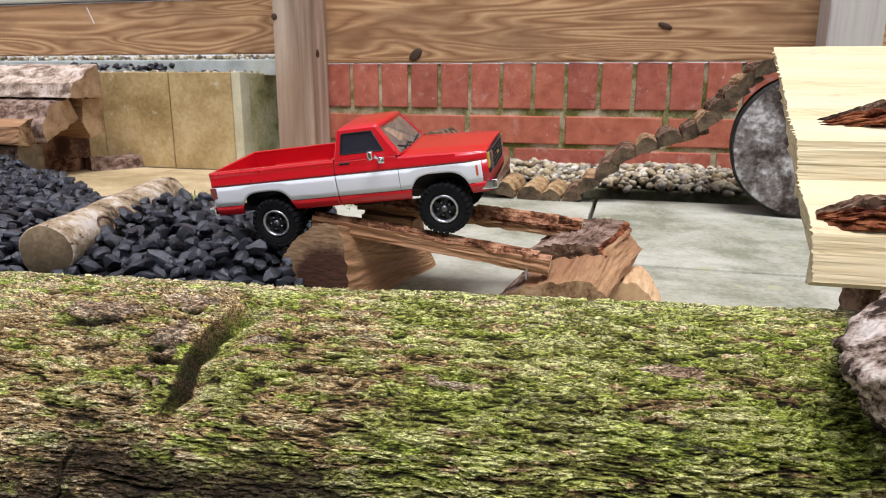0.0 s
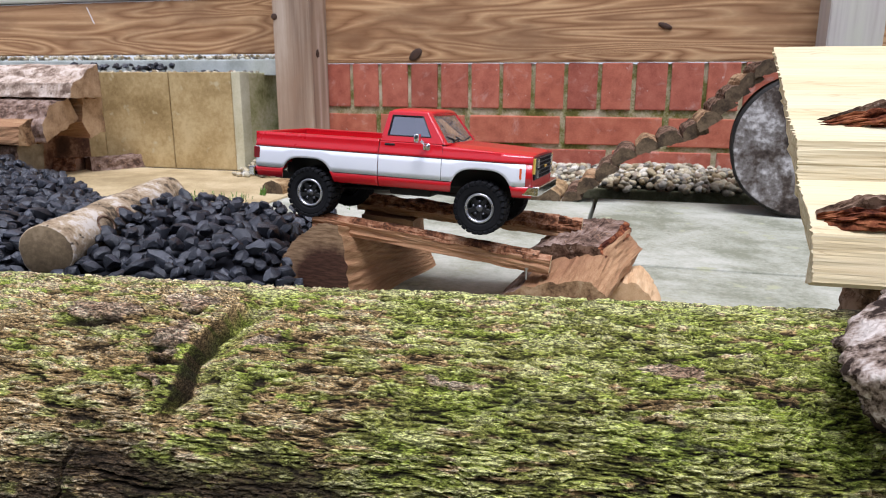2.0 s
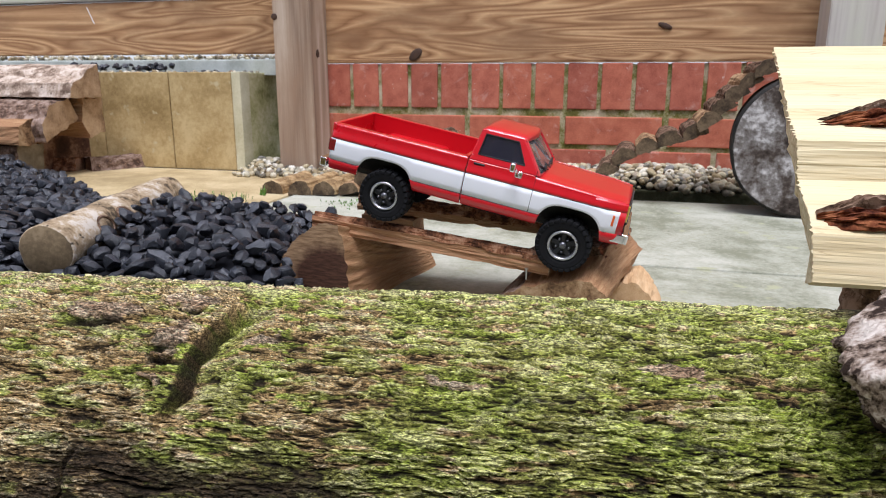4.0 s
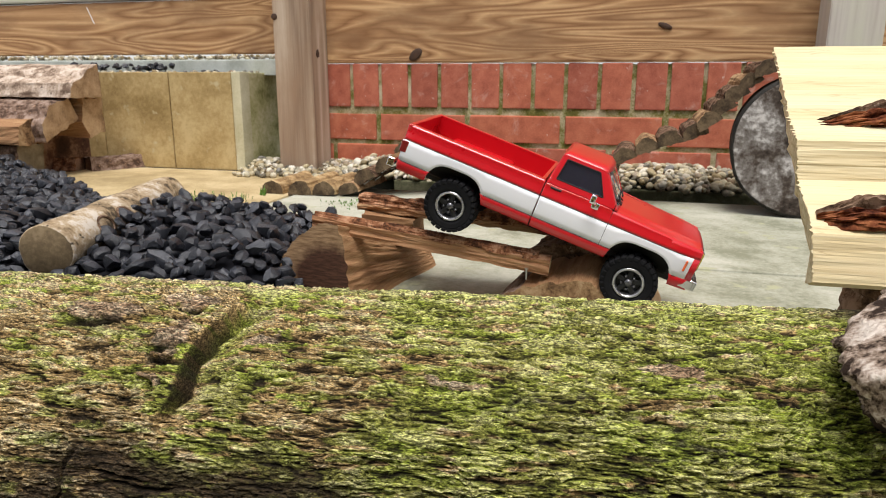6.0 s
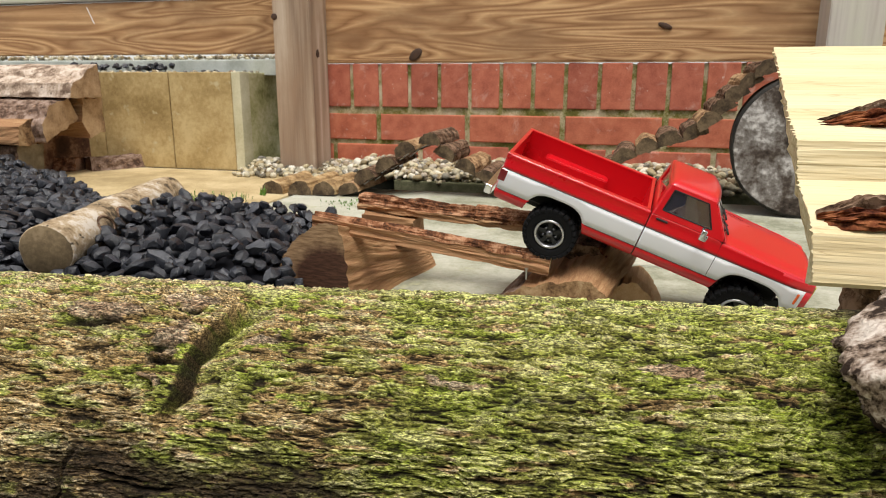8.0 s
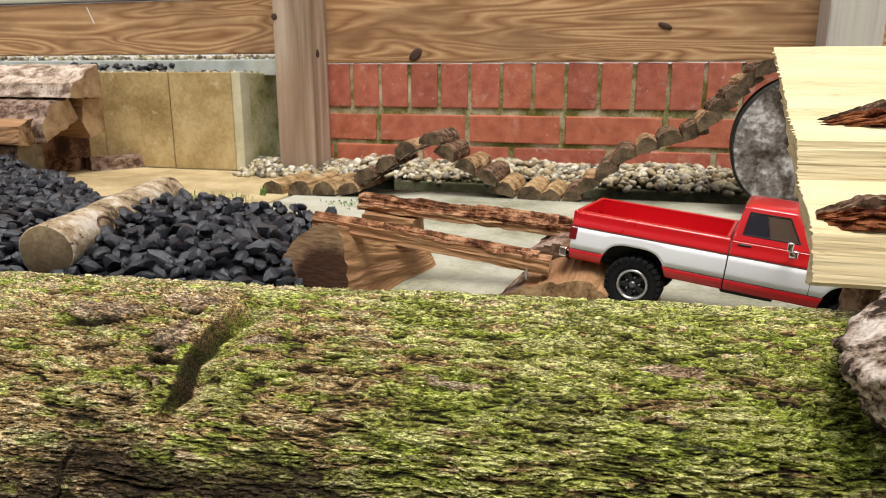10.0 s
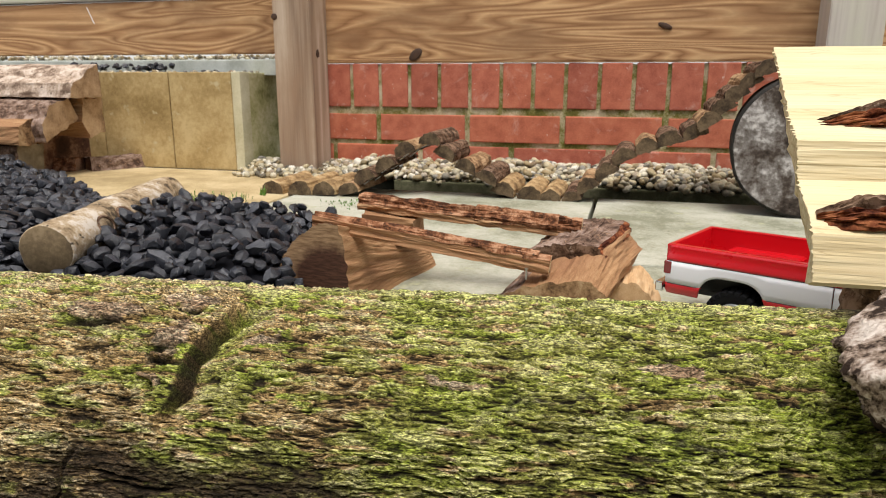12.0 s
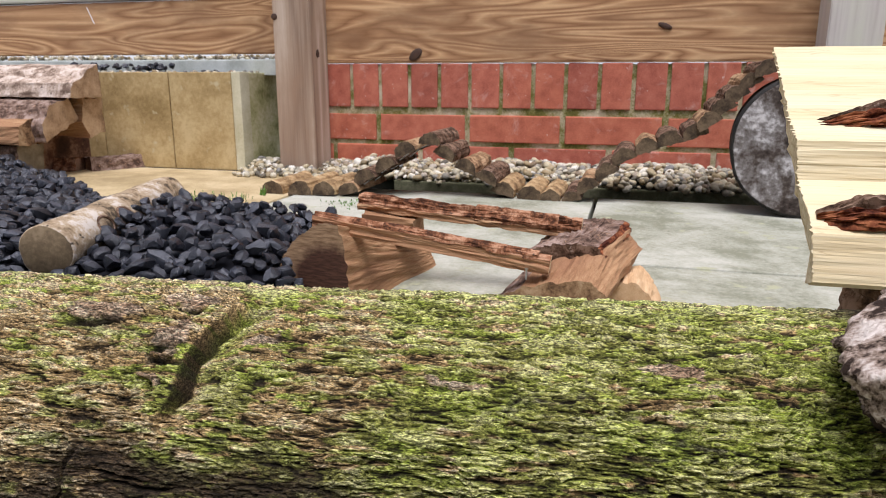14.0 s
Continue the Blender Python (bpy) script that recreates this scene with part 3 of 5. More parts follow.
def fence():
    a = board("fence_board", -0.14, 1.75, -0.001, 0.043, 0.262, 0.462, M_BOARD, "brown softwood fence board with knots and wavy grain", 1)
    b_ = board("fence_board", -0.14, 1.75, -0.001, 0.043, 0.466, 0.666, M_BOARD, "brown softwood fence board above another", 2)
    c = board("fence_board", -2.4, -0.06, 0.10, 0.145, 0.29, 0.432, M_BOARD, "weathered brown fence board behind the raised bed", 3)
    d = board("fence_board", -2.4, -0.06, 0.095, 0.14, 0.437, 0.60, M_POST2, "pale fence board above the brown one", 4)
    for k in range(5):
        board("fence_board", -0.14, 1.75, -0.001, 0.043, 0.67 + 0.204 * k, 0.87 + 0.204 * k, M_BOARD, "brown softwood fence board", 5 + k)
        board("fence_board", -2.4, -0.06, 0.10, 0.145, 0.605 + 0.204 * k, 0.805 + 0.204 * k, M_BOARD, "brown softwood fence board", 12 + k)
    bpy.context.view_layer.update()
    knot(0.168, -0.003, 0.281, 0.019, 0.011, a).rotation_euler.y = radians(-40)
    knot(0.733, -0.003, 0.337, 0.016, 0.006, a)
    streak = part("paint_streak", box(-0.001, 0.001, -0.0008, 0.0008, -0.025, 0.025, 0.0005), M_WHITE, c, "thin white streak on the board")
    streak.matrix_basis = c.matrix_world.inverted() @ pose(-0.832, 0.0995, 0.398, 0, -24, 0)
    for x0, x1, mat, lab in ((-0.155, -0.059, M_POST, "grey-brown weathered wooden fence post"), (1.032, 1.130, M_POST2, "pale weathered wooden fence post")):
        bm = bmesh.new()
        bmesh.ops.create_cube(bm, size=1.0)
        bmesh.ops.bevel(bm, geom=bm.edges[:], offset=0.025, segments=2, affect="EDGES")
        for v in bm.verts:
            v.co = Vector((v.co.z * 1.74, v.co.y * 0.092, v.co.x * (x1 - x0)))
        p = part("fence_post", bm, mat)
        p.matrix_world = Matrix.Translation(((x0 + x1) / 2, -0.049, 0.83)) @ pose(0, 0, 0, 0, -90, 0)
        tagged(p, lab, "fence post")
        bpy.context.view_layer.update()
        if x0 < 0:
            knot(-0.150, -0.0955, 0.366, 0.008, 0.008, p)
            k2 = knot(-0.0585, -0.06, 0.285, 0.008, 0.010, p)
            k2.matrix_basis = p.matrix_world.inverted() @ pose(-0.0585, -0.062, 0.283, 0, 0, 90)


# ---------------------------------------------------------------- raised bed
def raised_bed():
    bed = holder("raised_bed", Matrix(), "raised bed clad with upright tan sandstone slabs", "planter")
    xs = [-1.28, -1.07, -0.86, -0.655, -0.45, -0.272]
    for k, (a, b_) in enumerate(zip(xs[:-1], xs[1:])):
        bm = box(a + 0.0015, b_ - 0.0015, -0.10, -0.06, 0.0, 0.24, 0.002, 2)
        part("slab", bm, M_PLANTER, bed)
    part("corner_strip", box(-0.271, -0.247, -0.103, -0.06, 0.0, 0.241, 0.002, 2), M_PALE, bed, "pale cream stone corner strip")
    part("side_slab", box(-0.285, -0.249, -0.058, 0.098, 0.0, 0.239, 0.002, 2), M_MOSSY_STONE, bed, "side slab green with algae")
    part("fill", box(-1.28, -0.286, -0.059, 0.095, 0.0, 0.232), M_SOIL, bed, "dark soil filling")
    part("edge_board", box(-1.28, -0.17, 0.02, 0.045, 0.233, 0.272, 0.002, 2), M_GREYBOARD, bed, "pale grey-green edging board")
    rng = random.Random(11)
    spots = [(rng.uniform(-1.2, -0.26), rng.uniform(-0.09, 0.01), 0.238 + rng.uniform(0, 0.003), rng.uniform(0.008, 0.015)) for _ in range(150)]
    spots += [(rng.uniform(-1.2, -0.2), rng.uniform(0.05, 0.095), 0.276 + rng.uniform(0, 0.008), rng.uniform(0.009, 0.018)) for _ in range(260)]
    tagged(stones("bed_gravel", spots, M_PEBBLE, 8, 5, jag=0.1, smooth=True), "pale pebbles scattered on the raised bed", "gravel", kind="stuff")
    spots = [(rng.uniform(-0.80, -0.5), rng.uniform(-0.05, 0.01), 0.248 + rng.uniform(0, 0.012), rng.uniform(0.018, 0.032)) for _ in range(26)]
    spots += [(rng.uniform(-0.47, -0.35), rng.uniform(-0.05, 0.0), 0.243, rng.uniform(0.010, 0.018)) for _ in range(8)]
    tagged(stones("bed_black_stones", spots, M_COAL, 8, 6), "black stones lying on the raised bed", "stones", kind="stuff")
    tagged(part("bed_gravel_base", box(-1.28, -0.17, 0.046, 0.098, 0.233, 0.274), M_GREYBOARD), "pale gravel base behind the edging", "gravel", kind="structure")


def pebble_strip():
    tagged(part("edging_kerb", box(0.16, 1.75, -0.152, -0.138, -0.044, 0.0, 0.003, 2), M_KERB), "greenish stone edging along the pebbles", "kerb", kind="structure")
    tagged(part("pebble_bed", box(-0.24, 1.75, -0.135, -0.001, -0.044, 0.004), M_SOIL), "dark bed under the pebbles", "ground", kind="structure")
    rng = random.Random(21)
    spots = []
    for _ in range(3600):
        x, y = rng.uniform(-0.235, 1.35), rng.uniform(-0.15, -0.008)
        if -0.165 < x < -0.05 and y > -0.105:
            continue
        h = 0.004 + (0.030 if x > 0.05 else 0.018) * min(1, (y + 0.16) / 0.09) * (0.75 + 0.5 * math.sin(x * 9 + 1) ** 2 * 0.5)
        spots.append((x, y, h + rng.uniform(-0.008, 0.006), rng.choice((0.009, 0.012, 0.015, 0.02))))
    for _ in range(60):
        spots.append((rng.uniform(-0.235, 0.0), rng.uniform(-0.2, -0.11), 0.005, rng.uniform(0.010, 0.02)))
    tagged(stones("pebbles", spots, M_PEBBLE, 10, 8, (1.1, 1, 0.75), 2, 0.08, True), "cream, grey and brown rounded pebbles along the wall", "pebbles", kind="stuff")


# ---------------------------------------------------------------- black stones
def mound(x, y):
    """Height of the heap of black stones."""
    edge = -0.79 + 0.02 * math.sin(x * 19)
    if x < -0.05:
        edge = -0.77 + (-0.05 - x) * 0.66
    if x > 0.12:
        edge = -0.76
    d = min((edge - y) / 0.07, 1.0, (0.385 - x) / 0.09 if y < -0.9 else (0.335 - x) / 0.07)
    if d <= 0:
        return -1
    h = 0.058 * (1 - (1 - d) ** 2)
    h += 0.012 * math.sin(x * 11 + 0.5) * math.cos(y * 14)
    if y < -1.05:
        h -= (-1.05 - y) * 0.35
    return max(h, 0.004)


def black_heap():
    n = 70
    xs, ys = np.linspace(-1.05, 0.40, n), np.linspace(-1.24, -0.22, n)
    verts = [(x, y, max(mound(x, y), 0.0) - 0.012) for x in xs for y in ys]
    me = bpy.data.meshes.new("stone_bed")
    me.from_pydata(verts, [], grid_faces(n, n).tolist())
    me.materials.append(M_COALBED)
    tagged(new("stone_bed", me), "dark grit under the heap of stones", "ground", kind="stuff")
    rng = random.Random(31)
    spots = []
    tries = 0
    taken = {}
    while len(spots) < 3800 and tries < 80000:
        tries += 1
        x, y = rng.uniform(-0.95, 0.385), rng.uniform(-1.22, -0.25)
        h = mound(x, y)
        if h < 0:
            continue
        s = rng.choice((0.015, 0.018, 0.0205, 0.0225, 0.026))
        cell = (int(x / 0.05), int(y / 0.05))
        if any((x - px) ** 2 + (y - py) ** 2 < (0.32 * (s + ps)) ** 2 for cx in (-1, 0, 1) for cy in (-1, 0, 1) for px, py, ps in taken.get((cell[0] + cx, cell[1] + cy), ())):
            continue
        taken.setdefault(cell, []).append((x, y, s))
        spots.append((x, y, h - 0.003 + rng.uniform(-0.007, 0.009), s))
    tagged(stones("black_stones", spots, M_COAL, 14, 33, (1.25, 1.0, 0.9), 2, 0.3), "heap of angular matt black stones", "stones", kind="stuff")


# ---------------------------------------------------------------- logs and split wood
def mossy_log():
    """The big bark log across the foreground, with a saw cut in it."""
    r, l0, l1 = 0.07, -0.46, 0.172
    s = np.concatenate([np.linspace(l0, -0.225, 40, endpoint=False), np.linspace(-0.225, l1, 1040)])
    th = np.concatenate([np.radians(np.linspace(-5, 114, 480, endpoint=False)), np.radians(np.linspace(114, 355, 50, endpoint=False))])
    S, T = np.meshgrid(s, th, indexing="ij")
    V = T * r
    deg = np.degrees(T)
    wx = fbm(S * 26, V * 30, 3, 3) - 0.5
    wy = fbm(S * 22 + 40, V * 26, 3, 8) - 0.5
    a = S + 0.008 * wx
    b_ = V + 0.0035 * wy
    # overlapping scales of bark: coarse and fine, broken along their length
    q1 = b_ * 260 + 2.8 * fbm(a * 52, b_ * 110, 3, 19)
    q2 = b_ * 560 + 3.4 * fbm(a * 100 + 7, b_ * 260, 3, 29)
    q3 = b_ * 1000 + 3.6 * fbm(a * 210 + 7, b_ * 520, 2, 39)
    saw1, saw2, saw3 = (1 - (q - np.floor(q)) for q in (q1, q2, q3))
    amp1 = np.clip((fbm(a * 55, b_ * 230, 3, 31) - 0.46) / 0.20, 0, 1)
    amp2 = np.clip((fbm(a * 140, b_ * 380, 3, 37) - 0.36) / 0.25, 0, 1)
    amp3 = np.clip((fbm(a * 260, b_ * 640, 2, 43) - 0.32) / 0.3, 0, 1)
    crack = 1 - np.abs(2 * fbm(a * 46 + 9, b_ * 330, 3, 23) - 1)
    clump = fbm(a * 88, b_ * 500, 4, 61)
    tuft = fbm(a * 330, b_ * 1300, 3, 55)
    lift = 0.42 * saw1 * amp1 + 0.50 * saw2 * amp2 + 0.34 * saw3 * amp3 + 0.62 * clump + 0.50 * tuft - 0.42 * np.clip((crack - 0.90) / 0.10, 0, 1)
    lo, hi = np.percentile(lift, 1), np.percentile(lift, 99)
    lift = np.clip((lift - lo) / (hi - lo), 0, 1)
    rough = 0.0030 + 0.0012 * np.clip(fbm(S * 9, V * 16, 2, 71) * 2 - 0.6, 0, 1)
    H = rough * (lift - 0.95) + 0.0022 * (fbm(S * 11, V * 18, 2, 77) - 0.5)
    # where moss grows: thin at the tan end, thick towards the other
    along = np.interp(S, [-0.21, -0.17, -0.10, -0.03, 0.06, 0.16], [0.46, 0.22, 0.36, 0.66, 0.88, 1.05])
    along = along + np.clip((deg - 55) / 30, 0, 1) * np.clip((0.0 - S) / 0.1, 0, 1) * 0.10
    moss = along + 0.8 * (fbm(S * 24, V * 40, 3, 101) - 0.5) + 1.5 * (clump - 0.5) + 1.3 * (fbm(a * 75, b_ * 210, 4, 103) - 0.5)
    moss = np.clip((moss - 0.36) / 0.30, 0, 1)
    # dark rotten patches, plus shade painted along the lower front of the log
    damp_shade = np.exp(-((S + 0.106 + 0.02 * wx) / 0.030) ** 2) * np.clip((42 - deg + 40 * wy) / 18, 0, 1) + 0.85 * np.clip((28 - deg + 40 * wy) / 14, 0, 1) * np.clip((0.03 - S) / 0.05, 0, 1)
    damp_shade = np.clip(damp_shade * 1.2 + np.exp(-((S - 0.158) / 0.016) ** 2) * np.clip((deg - 84) / 10, 0, 1), 0, 1)
    # a broad gouge: a broken edge of bark on one side, a floor rising on the other
    edge = -0.0895 + (deg - 34) / 46 * 0.0140 + 0.0080 * (fbm(V * 75, S * 40, 2, 91) - 0.5) - 0.0050
    off = S - edge
    inside = np.clip((deg - 31) / 12, 0, 1) * np.clip((86 - deg) / 9, 0, 1)
    floor_ = np.clip(off / 0.0024, 0, 1) * np.clip((0.0190 - off) / 0.0165, 0, 1) ** 1.15 * inside
    lip = np.exp(-(np.abs(off + 0.0045) / 0.0042) ** 2) * inside * (off < 0.0006)
    H = H * (1 - 0.72 * np.maximum(floor_, inside * np.exp(-((off - 0.0008) / 0.003) ** 2))) - 0.0088 * floor_ + 0.0024 * lip
    # shade below the broken edge, painted by forcing lift low
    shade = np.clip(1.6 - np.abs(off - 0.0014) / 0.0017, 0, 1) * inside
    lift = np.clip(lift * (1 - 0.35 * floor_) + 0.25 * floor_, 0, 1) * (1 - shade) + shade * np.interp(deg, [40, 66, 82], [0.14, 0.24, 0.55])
    damp_shade = np.clip(damp_shade + 0.30 * np.clip((60 - deg) / 14, 0, 1) * floor_, 0, 1)
    moss = np.clip(moss + floor_ * np.clip((deg - 50) / 12, -0.6, 1), 0, 1)
    # raised bare plates of bark; slots under them are cut in and darkened as painted shade
    plate = 0.0 * S
    for fs, fd, ws, wd, up in ((-0.132, 71.5, 0.017, 3.2, 0.0034), (-0.100, 78.5, 0.013, 2.6, 0.0024), (-0.0985, 64.0, 0.0085, 3.4, 0.0034), (-0.1005, 52.5, 0.006, 2.4, 0.0018), (-0.064, 66.0, 0.008, 2.2, 0.0010), (0.012, 54.6, 0.013, 1.3, 0.0003), (0.085, 60.0, 0.012, 1.2, 0.0003)):
        dg = deg - fd - 22 * wy - 5 * (clump - 0.5)
        g = np.exp(-((S - fs) / ws) ** 4 - (dg / wd) ** 4)
        plate = np.maximum(plate, g)
        H = H + up * g
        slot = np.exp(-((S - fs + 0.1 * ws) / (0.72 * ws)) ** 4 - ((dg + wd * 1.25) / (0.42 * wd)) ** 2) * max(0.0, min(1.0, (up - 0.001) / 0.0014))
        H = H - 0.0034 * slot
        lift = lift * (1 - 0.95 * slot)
    lift = np.clip(lift, 0, 1)
    # short fissures, cut in and given painted shade through lift
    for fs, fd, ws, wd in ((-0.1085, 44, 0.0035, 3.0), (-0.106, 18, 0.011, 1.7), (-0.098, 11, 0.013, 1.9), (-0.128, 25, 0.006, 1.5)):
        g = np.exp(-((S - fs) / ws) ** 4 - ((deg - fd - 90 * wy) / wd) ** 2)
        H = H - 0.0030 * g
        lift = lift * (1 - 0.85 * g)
    R = r + H
    # the end is cut aslant, shorter on the front
    front = np.where(deg < 180, np.clip((92 - deg) / 50, 0, 1), np.clip((deg - 200) / 60, 0, 1))
    X = S - np.clip((S - 0.09) / (l1 - 0.09), 0, 1) * 0.017 * front
    co = np.stack([X, -R * np.cos(T), R * np.sin(T)], -1).reshape(-1, 3)
    nu, nv = len(s), len(th)
    me = bpy.data.meshes.new("mossy_log")
    verts = np.concatenate([co, [[l0, 0, 0], [l1, 0, 0]]])
    faces = grid_faces(nu, nv, True).tolist()
    k = nu * nv
    faces += [(j, (j + 1) % nv, k) for j in range(nv)]
    faces += [((nu - 1) * nv + (j + 1) % nv, (nu - 1) * nv + j, k + 1) for j in range(nv)]
    me.from_pydata(verts.tolist(), [], faces)
    for name, field in (("lift", lift), ("moss", moss), ("damp_shade", damp_shade), ("plate", plate)):
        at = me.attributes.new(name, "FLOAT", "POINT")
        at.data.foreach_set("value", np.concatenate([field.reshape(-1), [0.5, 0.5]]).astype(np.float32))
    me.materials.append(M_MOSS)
    me.materials.append(M_ENDWOOD)
    mi = np.zeros(len(faces), np.int32)
    mi[-2 * nv:] = 1
    me.polygons.foreach_set("material_index", mi)
    me.shade_smooth()
    ob = new("mossy_log", me)
    ob.matrix_world = pose(0.6114, -1.3919, 0.07, 0, 0, 6.36)
    tagged(ob, "thick log with rough bark, green moss and a slanting saw cut", "log")


def small_log():
    a, b_ = Vector((0.118, -1.096, 0.056)), Vector((0.028, -0.780, 0.060))
    ob = lathe_log("small_log", (b_ - a).length, 0.0275, [M_BARK_LOG, M_ENDLOG], 0.98, 0.06, 4, 70, 40, fine=0.04)
    ob.matrix_world = aim(a, b_)
    for x, ang, rr in ((0.078, 14, 0.016), (0.128, 14, 0.017)):
        bm = bmesh.new()
        prev = None
        for k in range(15):
            q = math.pi * (1.15 * k / 14 - 0.1)
            th = radians(ang) + rr * 0.9 * math.sin(q) / 0.0275
            p = Vector((x + rr * math.cos(q), -0.0277 * math.cos(th), 0.0277 * math.sin(th)))
            if prev:
                tube(prev, p, 0.0010 + 0.0008 * math.sin(math.pi * k / 14), n=6, bm=bm)
            prev = p
        part("branch_scar", bm, M_BARK, ob, "dark curved branch scar")
    tagged(ob, "short round log with pale peeling bark lying among black stones", "log")


def ramp_supports():
    # half round of split firewood under the upper ends of the rails; its cut face looks to the front
    prof = [(-0.068, 0.0), (-0.064, 0.016), (-0.052, 0.046), (-0.034, 0.070), (-0.012, 0.0850), (0.009, 0.0880), (0.0165, 0.086), (0.023, 0.064), (0.0275, 0.026), (0.028, 0.0)]
    ob = billet("split_log", [(-y, z) for y, z in prof], 0.20, [M_ENDHEART, M_SPLIT, M_BARK], [2, 2, 2, 2, 2, 1, 1, 1, 1, 1], 3, 0.0016, 70, 26)
    for v in ob.data.vertices:
        k = v.co.x / 0.20
        v.co.z *= 1 - 0.66 * k
        v.co.y -= 0.004 * math.sin(9 * k + 70 * v.co.z) * k
    ob.matrix_world = aim((0.3925, -1.033, 0.0), (0.423, -0.84, 0.0))
    tagged(ob, "split firewood log with dark cut end propping the rails", "split log")
    prof = [(-0.052, 0.0), (-0.056, 0.026), (-0.03, 0.046), (0.006, 0.060), (0.036, 0.066), (0.050, 0.046), (0.034, 0.0)]
    ob = billet("split_log", [(-y, z) for y, z in prof], 0.15, [M_TORN, M_SPLIT, M_BARK_SLAB], [2, 2, 1, 1, 1, 1, 1], 8, 0.0026, 60, 20)
    for v in ob.data.vertices:
        k = max(0.0, 1 - v.co.x / 0.055)
        v.co.z *= 1 - 0.30 * k
    ob.matrix_world = aim((0.618, -1.02, 0.0), (0.648, -0.872, 0.0))
    tagged(ob, "split firewood log with torn brown bark under the lower rail ends", "split log")
    prof = [(-0.044, 0.0), (-0.040, 0.013), (-0.012, 0.018), (0.014, 0.017), (0.038, 0.012), (0.042, 0.0)]
    ob = billet("bark_slab", [(-y, z) for y, z in prof], 0.115, [M_BARK, M_BARK_SLAB, M_BARK_RED], [2, 1, 1, 1, 2, 1], 37, 0.0022, 60, 40, along=38)
    ob.matrix_world = aim((0.622, -0.975, 0.050), (0.645, -0.872, 0.055), -11)
    tagged(ob, "slab of torn brown bark on the split log", "bark")
    prof = [(-0.022, 0.0), (-0.023, 0.014), (-0.006, 0.033), (0.006, 0.032), (0.024, 0.020), (0.030, 0.0)]
    ob = billet("wood_chunk", [(-y, z) for y, z in prof], 0.07, [M_CHUNK, M_CHUNK], [1] * 6, 14, 0.003, 24, 14)
    ob.matrix_world = aim((0.686, -0.975, 0.0), (0.690, -0.905, 0.0))
    tagged(ob, "small chunk of orange split wood on the paving", "wood chunk")


def rails():
    for n, (a, b_, w, h, sd, lab) in enumerate((
            ((0.372, -1.008, 0.078), (0.612, -1.008, 0.047), 0.015, 0.017, 5, "split wooden rail with patches of brown bark"),
            ((0.385, -0.915, 0.082), (0.634, -0.915, 0.063), 0.018, 0.018, 9, "split wooden rail with reddish bark"))):
        prof = [(-w / 2, 0), (-w / 2 * 1.12, h * (0.78 if n == 0 else 0.4)), (-w * 0.25, h), (w * 0.3, h * 0.94), (w / 2 * 1.1, h * 0.4), (w / 2, 0)]
        ob = billet("ramp_rail", prof, (Vector(b_) - Vector(a)).length, [M_PALEWOOD, M_RAIL, M_BARK_RAIL], [1, 2, 2, 2, 1, 1] if n == 0 else [1, 2, 2, 2, 1, 1], sd, 0.0014 if n == 0 else 0.0020, 120, 60, along=18 if n == 0 else 40)
        ob.matrix_world = aim(a, b_)
        tagged(ob, lab, "rail", "ramp rails")
        for x0, l in (((0.075, 0.155),) if n == 0 else ((0.135, 0.09),)):
            pp = [(-w * 0.58, h * 0.30), (-w * 0.65, h * 0.6), (-w * 0.34, h * 1.07), (w * 0.15, h * 1.12), (w * 0.1, h * 0.85), (-w * 0.3, h * 0.5)]
            if n == 0:
                pp = [(-w * 0.56, h * 0.70), (-w * 0.50, h * 0.98), (-w * 0.2, h * 1.10), (w * 0.3, h * 1.06), (w * 0.3, h * 0.9), (-w * 0.3, h * 0.8)]
            pb = billet("bark_patch", pp, l, [M_BARK, M_BARK_RAIL], [1] * 6, sd + 40, 0.0011, 60, 60, parent=ob, along=90)
            pb.location.x = x0
            tagged(pb, "patch of flaky dark bark")
    # a packing piece below the upper end of the far rail
    prof = [(-0.02, 0), (-0.022, 0.03), (0.0, 0.034), (0.02, 0.03), (0.02, 0)]
    ob = billet("wood_wedge", prof, 0.06, [M_SPLIT, M_SPLIT], [1] * 5, 17, 0.003, 20, 16)
    ob.matrix_world = pose(0.392, -0.912, 0.048, 0, 4, 0)
    tagged(ob, "small split wedge under the rail end", "wedge")
    for x, y, z in ((0.592, -1.019, 0.048), (0.604, -1.0, 0.05)):
        bm = tube((0, 0, -0.006), (0, 0, 0.004), 0.0009, n=8)
        tube((0, 0, 0.004), (0, 0, 0.005), 0.0018, n=10, bm=bm)
        ob = part("screw", bm, M_NAIL)
        ob.location = (x, y, z)
        tagged(ob, "steel screw through the rail end", "screw", "rail screws")


